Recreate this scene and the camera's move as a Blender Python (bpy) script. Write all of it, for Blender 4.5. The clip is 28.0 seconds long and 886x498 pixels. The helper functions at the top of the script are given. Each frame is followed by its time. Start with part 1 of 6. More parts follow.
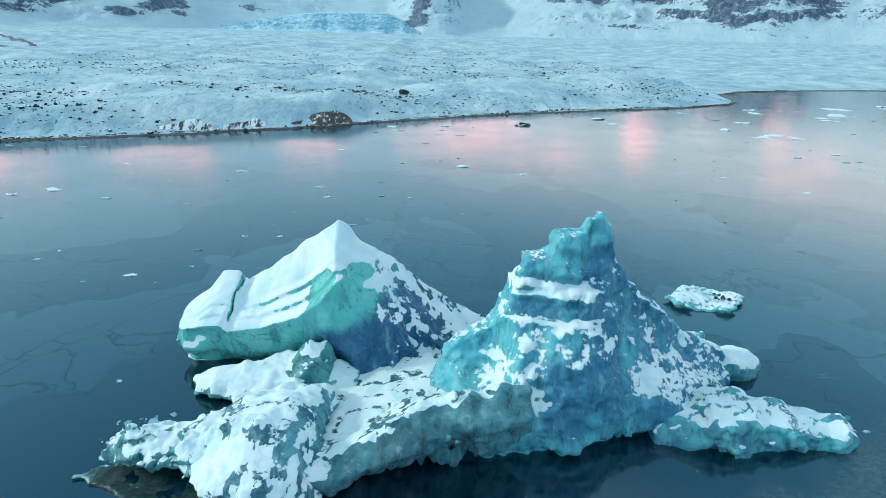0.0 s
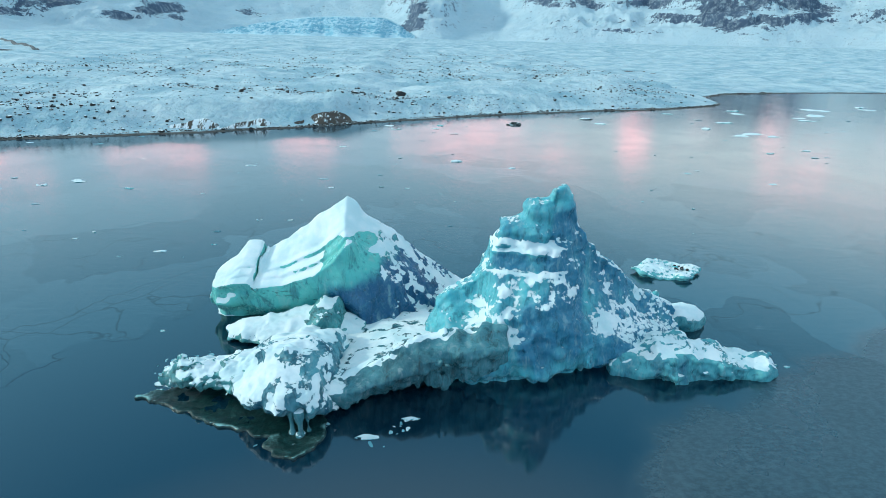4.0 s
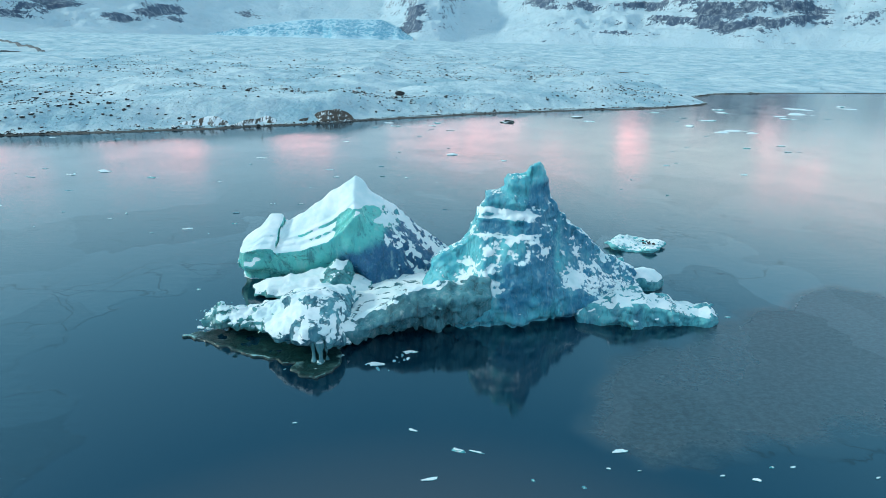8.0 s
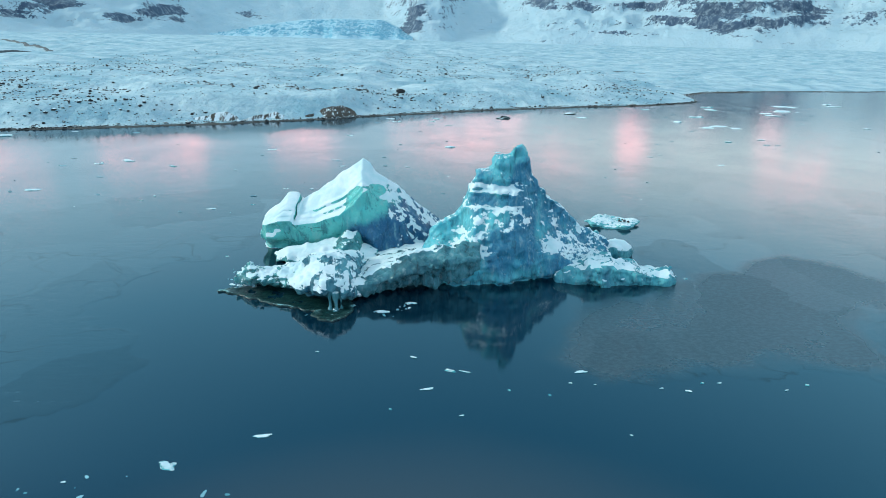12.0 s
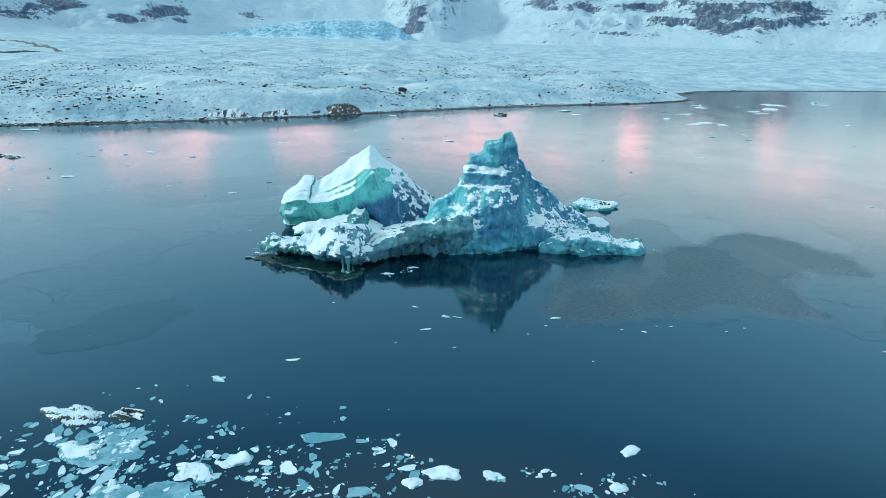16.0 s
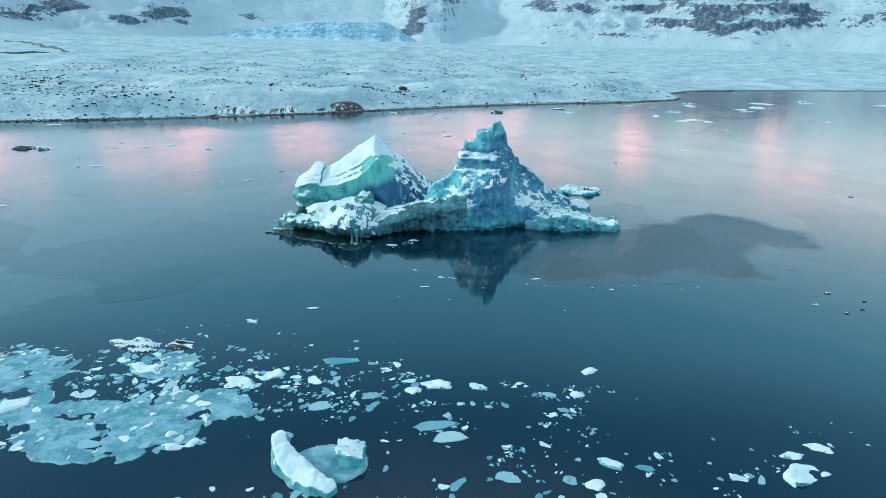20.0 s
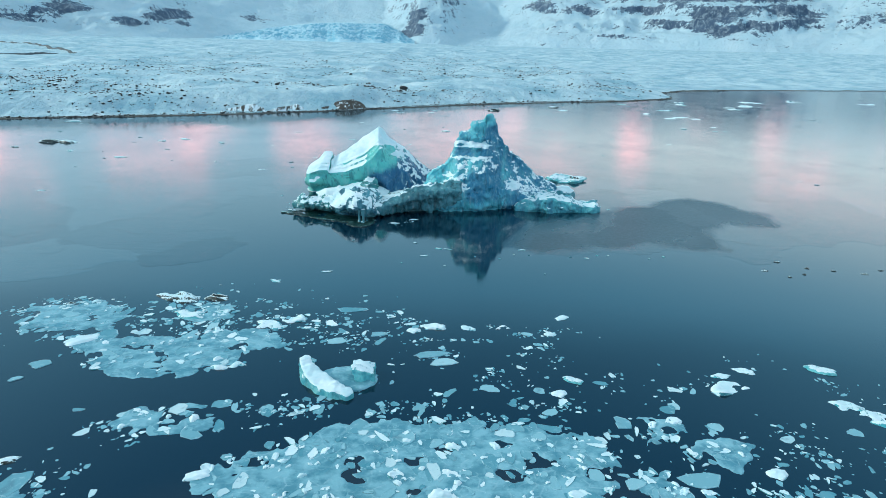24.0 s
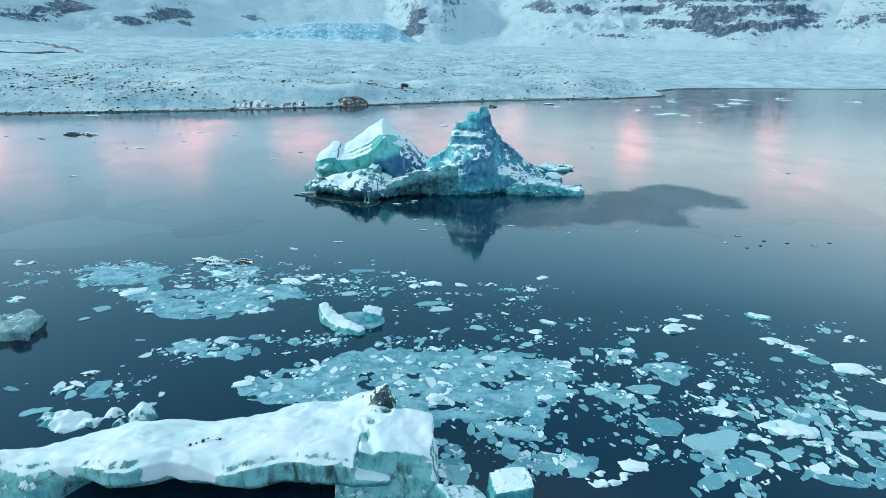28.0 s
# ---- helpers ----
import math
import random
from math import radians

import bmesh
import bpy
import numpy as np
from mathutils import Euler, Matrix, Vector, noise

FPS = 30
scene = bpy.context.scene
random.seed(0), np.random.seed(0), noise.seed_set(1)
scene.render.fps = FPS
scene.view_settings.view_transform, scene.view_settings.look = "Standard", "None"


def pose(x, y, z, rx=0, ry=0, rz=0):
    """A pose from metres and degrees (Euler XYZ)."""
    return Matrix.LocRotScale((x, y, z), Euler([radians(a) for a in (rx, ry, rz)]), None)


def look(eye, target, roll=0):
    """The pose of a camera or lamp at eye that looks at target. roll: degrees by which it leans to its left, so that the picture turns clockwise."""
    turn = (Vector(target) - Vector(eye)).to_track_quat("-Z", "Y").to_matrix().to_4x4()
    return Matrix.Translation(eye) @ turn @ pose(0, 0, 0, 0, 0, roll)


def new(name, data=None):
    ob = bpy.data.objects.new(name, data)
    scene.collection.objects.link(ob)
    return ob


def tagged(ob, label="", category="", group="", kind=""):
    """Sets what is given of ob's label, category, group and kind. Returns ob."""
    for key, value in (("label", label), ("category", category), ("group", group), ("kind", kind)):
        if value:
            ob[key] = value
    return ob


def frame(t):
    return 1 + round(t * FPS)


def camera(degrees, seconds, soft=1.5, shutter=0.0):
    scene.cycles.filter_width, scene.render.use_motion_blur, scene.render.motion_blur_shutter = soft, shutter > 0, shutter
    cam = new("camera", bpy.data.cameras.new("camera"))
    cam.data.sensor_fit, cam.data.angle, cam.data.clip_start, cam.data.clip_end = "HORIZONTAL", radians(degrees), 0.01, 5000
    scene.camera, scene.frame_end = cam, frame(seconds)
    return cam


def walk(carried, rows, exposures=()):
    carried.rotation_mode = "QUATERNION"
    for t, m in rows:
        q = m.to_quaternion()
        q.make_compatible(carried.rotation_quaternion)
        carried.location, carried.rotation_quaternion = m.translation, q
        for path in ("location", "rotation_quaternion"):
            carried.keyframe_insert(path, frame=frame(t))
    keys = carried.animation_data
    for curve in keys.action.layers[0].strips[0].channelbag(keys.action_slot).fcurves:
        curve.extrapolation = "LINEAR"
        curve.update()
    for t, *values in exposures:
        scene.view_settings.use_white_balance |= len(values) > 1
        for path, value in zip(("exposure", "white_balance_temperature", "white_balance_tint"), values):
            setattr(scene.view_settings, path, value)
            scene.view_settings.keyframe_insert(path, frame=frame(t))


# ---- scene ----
# ---- camera: a drone that backs away over the lagoon ----
cam = camera(78.82, 28.0, soft=0.6)


def drone(y, z, tilt, turn):
    """Pose on the straight line x = 0: tilt degrees down, turn degrees to the right, the horizon leaning a little."""
    a, b = radians(tilt), radians(turn)
    eye = Vector((0, y, z))
    way = Vector((math.sin(b) * math.cos(a), math.cos(b) * math.cos(a), -math.sin(a)))
    return look(eye, eye + way, 1.625)


ROWS = [
    (0, -20.802, 20.000, 22.236, 2.781),
    (1, -22.285, 20.025, 22.138, 2.869),
    (2, -23.855, 20.048, 22.038, 2.964),
    (3, -25.567, 20.068, 21.938, 3.068),
    (4, -27.345, 20.087, 21.850, 3.161),
    (5.5, -29.983, 20.111, 21.758, 3.252),
    (7, -32.645, 20.131, 21.696, 3.306),
    (9, -36.279, 20.151, 21.649, 3.348),
    (11, -39.887, 20.162, 21.656, 3.337),
    (13, -43.488, 20.166, 21.648, 3.277),
    (15, -47.127, 20.161, 21.605, 3.202),
    (17, -50.818, 20.148, 21.566, 3.159),
    (19, -54.502, 20.128, 21.510, 3.162),
    (21, -58.146, 20.099, 21.430, 3.182),
    (23, -61.766, 20.062, 21.356, 3.174),
    (25, -65.382, 20.017, 21.325, 3.150),
    (26.5, -68.098, 19.978, 21.341, 3.130),
    (28, -70.817, 19.935, 21.375, 3.111),
]
walk(cam, [(t, drone(*row)) for t, *row in ROWS], [(0, -0.48, 6080, -9), (28, -0.48, 6080, -9)])

# ---- sky and sun: a low, veiled sun from the camera's left, pink clouds over the mountains ----
SUN_WAY = Vector((-0.92, 0.06, 0.38)).normalized()
world = bpy.data.worlds.new("world")
scene.world = world
world.use_nodes = True
wt = world.node_tree
wt.nodes.clear()
w_out = wt.nodes.new("ShaderNodeOutputWorld")
w_sky = wt.nodes.new("ShaderNodeTexSky")
w_sky.sky_type, w_sky.sun_disc = "NISHITA", False
w_sky.sun_elevation = math.asin(SUN_WAY.z)
w_sky.sun_rotation = math.atan2(SUN_WAY.x, SUN_WAY.y)
w_sky.air_density, w_sky.dust_density, w_sky.ozone_density = 1.2, 1.5, 1.5
w_bg = wt.nodes.new("ShaderNodeBackground")
w_bg.inputs["Strength"].default_value = 0.15
wt.links.new(w_sky.outputs[0], w_bg.inputs["Color"])
w_pink = wt.nodes.new("ShaderNodeBackground")
w_pink.inputs["Color"].default_value = (1.0, 0.54, 0.60, 1)
w_pink.inputs["Strength"].default_value = 4.2
w_co = wt.nodes.new("ShaderNodeTexCoord")
w_map = wt.nodes.new("ShaderNodeMapping")
w_map.inputs["Scale"].default_value = (5.5, 5.5, 14.0)
wt.links.new(w_co.outputs["Generated"], w_map.inputs["Vector"])
w_noise = wt.nodes.new("ShaderNodeTexNoise")
w_noise.inputs["Scale"].default_value, w_noise.inputs["Detail"].default_value = 1.6, 5.0
wt.links.new(w_map.outputs[0], w_noise.inputs["Vector"])
w_cl = wt.nodes.new("ShaderNodeMapRange")
w_cl.interpolation_type = "SMOOTHSTEP"
for k, v in zip((1, 2), (0.48, 0.60)):
    w_cl.inputs[k].default_value = v
wt.links.new(w_noise.outputs["Fac"], w_cl.inputs[0])
w_sep = wt.nodes.new("ShaderNodeSeparateXYZ")
wt.links.new(w_co.outputs["Generated"], w_sep.inputs[0])
w_up = wt.nodes.new("ShaderNodeMapRange")
w_dn = wt.nodes.new("ShaderNodeMapRange")
for node, a, b, c, d in ((w_up, 0.10, 0.155, 0.0, 1.0), (w_dn, 0.18, 0.25, 1.0, 0.0)):
    node.interpolation_type = "SMOOTHSTEP"
    for k, v in zip((1, 2, 3, 4), (a, b, c, d)):
        node.inputs[k].default_value = v
    wt.links.new(w_sep.outputs["Z"], node.inputs[0])
w_m1 = wt.nodes.new("ShaderNodeMath")
w_m2 = wt.nodes.new("ShaderNodeMath")
w_m1.operation = w_m2.operation = "MULTIPLY"
wt.links.new(w_up.outputs[0], w_m1.inputs[0])
wt.links.new(w_dn.outputs[0], w_m1.inputs[1])
wt.links.new(w_m1.outputs[0], w_m2.inputs[0])
wt.links.new(w_cl.outputs[0], w_m2.inputs[1])
w_mix = wt.nodes.new("ShaderNodeMixShader")
wt.links.new(w_m2.outputs[0], w_mix.inputs[0])
# a thin lilac veil of cloud, densest towards the horizon
w_veil = wt.nodes.new("ShaderNodeBackground")
w_veil.inputs["Strength"].default_value = 2.3
w_tone = wt.nodes.new("ShaderNodeValToRGB")
for pos, tint in ((0.0, (0.36, 0.50, 0.74)), (0.10, (0.44, 0.60, 0.84)), (0.16, (0.62, 0.78, 0.98)), (0.28, (0.50, 0.74, 0.96)), (0.42, (0.25, 0.57, 0.86)), (0.64, (0.09, 0.32, 0.58)), (1.0, (0.10, 0.33, 0.60))):
    spot = w_tone.color_ramp.elements.new(pos) if 0 < pos < 1 else w_tone.color_ramp.elements[int(pos)]
    spot.color = (*tint, 1)
wt.links.new(w_sep.outputs["Z"], w_tone.inputs[0])
# it turns lilac away from the sun
w_far = wt.nodes.new("ShaderNodeMapRange")
w_low = wt.nodes.new("ShaderNodeMapRange")
for node, axis, a, b, c, d in ((w_far, "X", -0.25, 0.45, 0.0, 1.0), (w_low, "Z", 0.14, 0.36, 1.0, 0.0)):
    node.interpolation_type = "SMOOTHSTEP"
    for k, v in zip((1, 2, 3, 4), (a, b, c, d)):
        node.inputs[k].default_value = v
    wt.links.new(w_sep.outputs[axis], node.inputs[0])
w_rise = wt.nodes.new("ShaderNodeMapRange")
for k, v in zip((1, 2, 3, 4), (0.08, 0.17, 0.15, 1.0)):
    w_rise.inputs[k].default_value = v
wt.links.new(w_sep.outputs["Z"], w_rise.inputs[0])
w_band = wt.nodes.new("ShaderNodeMath")
w_amount = wt.nodes.new("ShaderNodeMath")
w_band.operation = w_amount.operation = "MULTIPLY"
wt.links.new(w_low.outputs[0], w_band.inputs[0])
wt.links.new(w_rise.outputs[0], w_band.inputs[1])
wt.links.new(w_far.outputs[0], w_amount.inputs[0])
wt.links.new(w_band.outputs[0], w_amount.inputs[1])
w_lilac = wt.nodes.new("ShaderNodeMix")
w_lilac.data_type = "RGBA"
w_lilac.inputs[7].default_value = (0.93, 0.93, 1.0, 1)
wt.links.new(w_amount.outputs[0], w_lilac.inputs[0])
wt.links.new(w_tone.outputs[0], w_lilac.inputs[6])
wt.links.new(w_lilac.outputs[2], w_veil.inputs["Color"])
w_th = wt.nodes.new("ShaderNodeMapRange")
w_th.interpolation_type = "SMOOTHSTEP"
for k, v in zip((1, 2, 3, 4), (0.05, 0.75, 0.85, 0.62)):
    w_th.inputs[k].default_value = v
wt.links.new(w_sep.outputs["Z"], w_th.inputs[0])
w_over = wt.nodes.new("ShaderNodeMixShader")
wt.links.new(w_th.outputs[0], w_over.inputs[0])
wt.links.new(w_bg.outputs[0], w_over.inputs[1])
wt.links.new(w_veil.outputs[0], w_over.inputs[2])
wt.links.new(w_over.outputs[0], w_mix.inputs[1])
wt.links.new(w_pink.outputs[0], w_mix.inputs[2])
wt.links.new(w_mix.outputs[0], w_out.inputs[0])

sun_data = bpy.data.lights.new("sun", "SUN")
sun_data.energy, sun_data.angle, sun_data.color = 2.7, radians(6), (1.0, 0.95, 0.87)
sun = new("sun", sun_data)
sun.matrix_world = look(SUN_WAY * 60, (0, 0, 0))

# ---- numbers: noise, polygons, interpolation ----
RNG = np.random.RandomState(7)
PERM = RNG.permutation(512).astype(np.int32)
VALS = RNG.rand(512).astype(np.float32)


def vnoise(x, y, z=0.0, seed=0):
    """Smooth value noise from -1 to 1 at arrays of points, one unit a cell."""
    x, y, z = (np.asarray(a, np.float32) for a in np.broadcast_arrays(x, y, z))
    i, j, k = (np.floor(a) for a in (x, y, z))
    u, v, w = x - i, y - j, z - k
    i, j, k = i.astype(np.int32), j.astype(np.int32), k.astype(np.int32)
    u, v, w = (a * a * (3 - 2 * a) for a in (u, v, w))
    out = 0
    for c in (0, 1):
        pz = PERM[(k + c + seed * 17) & 511]
        fz = w if c else 1 - w
        for b in (0, 1):
            py = PERM[(pz + j + b) & 511]
            fy = v if b else 1 - v
            lo = VALS[PERM[(py + i) & 511]]
            hi = VALS[PERM[(py + i + 1) & 511]]
            out = out + fz * fy * (lo + (hi - lo) * u)
    return 2 * out - 1


def fbm(x, y, z=0.0, octaves=4, seed=0, gain=0.5):
    total, amp, f = 0, 1.0, 1.0
    for o in range(octaves):
        total = total + amp * vnoise(x * f + 13.7 * o, y * f - 7.1 * o, np.asarray(z) * f + 3.3 * o, seed + o)
        amp, f = amp * gain, f * 2.03
    return total


def ridged(x, y, z=0.0, octaves=4, seed=0):
    total, amp, f = 0, 0.5, 1.0
    for o in range(octaves):
        total = total + amp * (1 - 2 * np.abs(vnoise(x * f + 5.2 * o, y * f + 9.1 * o, np.asarray(z) * f, seed + o)))
        amp, f = amp * 0.5, f * 2.1
    return total


def step(a, b, x):
    t = np.clip((np.asarray(x, float) - a) / (b - a), 0, 1)
    return t * t * (3 - 2 * t)


def inside_by(poly, x, y):
    """Signed distance to a closed polygon, positive within."""
    p = np.array(poly, float)
    q = np.roll(p, -1, 0)
    best, odd = np.full(np.shape(x), 1e9), np.zeros(np.shape(x), bool)
    for (ax, ay), (bx, by) in zip(p, q):
        ex, ey = bx - ax, by - ay
        t = np.clip(((x - ax) * ex + (y - ay) * ey) / (ex * ex + ey * ey), 0, 1)
        best = np.minimum(best, np.hypot(x - ax - t * ex, y - ay - t * ey))
        if ay != by:
            odd ^= ((ay > y) != (by > y)) & (x < (bx - ax) * (y - ay) / (by - ay) + ax)
    return np.where(odd, best, -best)


# ---- meshes ----
def mesh_of(name, verts, faces, smooth=True):
    me = bpy.data.meshes.new(name)
    verts, faces = np.asarray(verts, np.float32), np.asarray(faces, np.int32)
    n = faces.shape[1]
    me.vertices.add(len(verts))
    me.vertices.foreach_set("co", verts.ravel())
    me.loops.add(faces.size)
    me.loops.foreach_set("vertex_index", faces.ravel())
    me.polygons.add(len(faces))
    me.polygons.foreach_set("loop_start", np.arange(0, faces.size, n, dtype=np.int32))
    me.polygons.foreach_set("use_smooth", np.full(len(faces), smooth))
    me.update(calc_edges=True)
    me.validate()
    return me


def hang(ob, parent, label=""):
    """Makes ob a part of parent."""
    ob.parent = parent
    if label:
        ob["label"] = label
    return ob


def group_at(name, place=(0, 0, 0)):
    ob = new(name)
    ob.location = place
    ob.empty_display_size = 0.5
    return ob


def under(parent, ob, label=""):
    """Parents an object whose mesh is in world places."""
    hang(ob, parent, label)
    ob.matrix_parent_inverse = Matrix.Translation(-Vector(parent.location))
    return ob


CORNERS = [(a, b, c) for a in (0, 1) for b in (0, 1) for c in (0, 1)]
EDGES = [(p, q) for p in CORNERS for q in CORNERS if p < q and sum(abs(m - n) for m, n in zip(p, q)) == 1]


def skin_of(field, low, size):
    """Vertices and quads of the surface where a sampled field crosses zero (below zero is solid)."""
    solid = field < 0
    n = np.array(field.shape) - 1
    count = sum(solid[a:a + n[0], b:b + n[1], c:c + n[2]].astype(np.int8) for a, b, c in CORNERS)
    cells = np.argwhere((count > 0) & (count < 8))
    index = np.full(tuple(n), -1, np.int32)
    index[tuple(cells.T)] = np.arange(len(cells))
    total, hits = np.zeros((len(cells), 3)), np.zeros(len(cells))
    for p, q in EDGES:
        p, q = np.array(p), np.array(q)
        fa, fb = field[tuple((cells + p).T)], field[tuple((cells + q).T)]
        cut = (fa < 0) != (fb < 0)
        t = np.where(cut, fa / np.where(cut, fa - fb, 1), 0)
        total[cut] += (p + t[:, None] * (q - p))[cut]
        hits[cut] += 1
    verts = np.array(low) + (cells + total / hits[:, None]) * size
    quads = []
    for axis in range(3):
        o1, o2 = [d for d in range(3) if d != axis]
        a = np.moveaxis(solid, (axis, o1, o2), (0, 1, 2))
        ids = np.moveaxis(index, (axis, o1, o2), (0, 1, 2))
        cut = np.argwhere(a[:-1, 1:-1, 1:-1] != a[1:, 1:-1, 1:-1]) + (0, 1, 1)
        i, j, k = cut.T
        ring = np.stack([ids[i, j - 1, k - 1], ids[i, j, k - 1], ids[i, j, k], ids[i, j - 1, k]], 1)
        turn = a[i, j, k] ^ (axis == 1)
        quads.append(np.where(turn[:, None], ring, ring[:, ::-1]))
    return verts, np.concatenate(quads)


def normals_of(verts, quads):
    nrm = np.zeros_like(verts)
    d1, d2 = verts[quads[:, 2]] - verts[quads[:, 0]], verts[quads[:, 3]] - verts[quads[:, 1]]
    face = np.cross(d1, d2)
    for c in range(4):
        np.add.at(nrm, quads[:, c], face)
    return nrm / np.maximum(np.linalg.norm(nrm, axis=1, keepdims=True), 1e-9)


def largest(verts, quads):
    """Keeps only the largest connected piece."""
    label = np.arange(len(verts))
    while True:
        low = label[quads].min(1)
        after = label.copy()
        for c in range(4):
            np.minimum.at(after, quads[:, c], low)
        after = after[after]
        if (after == label).all():
            break
        label = after
    names, sizes = np.unique(label, return_counts=True)
    keep = label == names[sizes.argmax()]
    index = np.cumsum(keep) - 1
    return verts[keep], index[quads[keep[quads[:, 0]]]]


def carve(name, field, low, high, size, material, rough=0.06, seed=0, fine=0.5, pits=0.0, coat=None, whole=False):
    """A sculpted solid: field(x, y, z) is below zero inside; fine relief is added along the normals. coat(x, y, z,
    normals) gives how much more snow has caught there, and how deep a blue the ice is painted, in part for shade."""
    axes = [np.arange(a, b + size, size, dtype=np.float32) for a, b in zip(low, high)]
    X, Y, Z = np.meshgrid(*axes, indexing="ij")
    verts, quads = skin_of(field(X, Y, Z), low, size)
    if whole:
        verts, quads = largest(verts, quads)
    nrm = normals_of(verts, quads)
    x, y, z = verts.T / fine
    push = rough * (0.8 * fbm(x, y, z * 1.3, 4, seed + 40) + 0.9 * ridged(x * 0.8, y * 0.8, z * 0.9, 4, seed + 50))
    if pits:
        push = push - pits * np.maximum(0, ridged(x * 0.6, y * 0.6, z * 0.6, 3, seed + 60) - 0.25)
    verts = verts + nrm * push[:, None]
    me = mesh_of(name, verts, quads)
    me.materials.append(material)
    if coat is not None:
        x, y, z = verts.T
        for key, values in zip(("lie", "tone"), coat(x, y, z, normals_of(verts, quads))):
            a = me.attributes.new(key, "FLOAT", "POINT")
            a.data.foreach_set("value", (values + np.zeros(len(verts))).astype(np.float32))
    return new(name, me)


def within(a, b, x, soft=0.4):
    """1 from a to b, fading over soft."""
    return step(a - soft, a + soft, x) * (1 - step(b - soft, b + soft, x))


def massif(stations, front, back, warp=0.35, scale=2.2, seed=0, base=-0.6, lumps=0.3, crags=0.0, flutes=0.0, knee=None, teeth=0.0, ragged=1.3):
    """A solid between a front and a back face that meet at a crest. Stations along x: crest y and z, and where the faces stand
    at the water. front and back: how far each face has come from its foot (0) to the crest (1) at shares of the crest's height."""
    s = np.array(stations, float)
    fu, fp = np.array(front, float).T
    bu, bp = np.array(back, float).T

    def field(X, Y, Z):
        n1, n2 = fbm(X / scale, Y / scale, Z / scale, 3, seed), fbm(X / scale, Y / scale, Z / scale, 3, seed + 9)
        x, y = X + warp * n1, Y + warp * n2
        col = [np.interp(x, s[:, 0], s[:, k]).astype(np.float32) for k in range(1, 5)]
        yc, zc, yf, yb = col
        u = np.clip(Z / np.maximum(zc, 0.05), -0.2, 1.3)
        if knee is not None:
            k = np.interp(x, *np.array(knee).T).astype(np.float32)
            u = np.where(u < k, u * 0.5 / k, 0.5 + (u - k) * 0.5 / (1 - k))
        f = yf + (yc - yf) * np.interp(u, fu, fp)
        b = yb + (yc - yb) * np.interp(u, bu, bp)
        ends = np.maximum(s[0, 0] - x, x - s[-1, 0])
        out = np.maximum(np.maximum(f - y, y - b) * 0.75, np.maximum(ends, (Z - zc) * 0.55))
        out = np.maximum(out, base - Z)
        out = out + lumps * 0.5 * fbm(X / (scale * 0.45), Y / (scale * 0.45), Z / (scale * 0.4), 2, seed + 20)
        if crags:
            out = out - crags * ridged(X / ragged, Y / ragged, Z / (0.77 * ragged), 4, seed + 24)
        if flutes:
            out = out + flutes * np.abs(vnoise(X / 0.5, Y / 0.5, Z / 3.0, seed + 28)) * step(0.9, 0.4, u).astype(np.float32)
        if teeth:
            # the waves have eaten the front away from below, down to hanging teeth
            lip = teeth * (0.55 + 0.9 * np.abs(vnoise(X / 0.55, Y / 1.5, 0.0, seed + 30)) * np.sign(vnoise(X / 1.7, Y / 3.0, 0.0, seed + 31)) + 0.35 * vnoise(X / 0.2, Y / 0.4, 0.0, seed + 32))
            out = np.maximum(out, np.minimum(lip - Z, yf + 1.7 - Y))
        return out
    return field

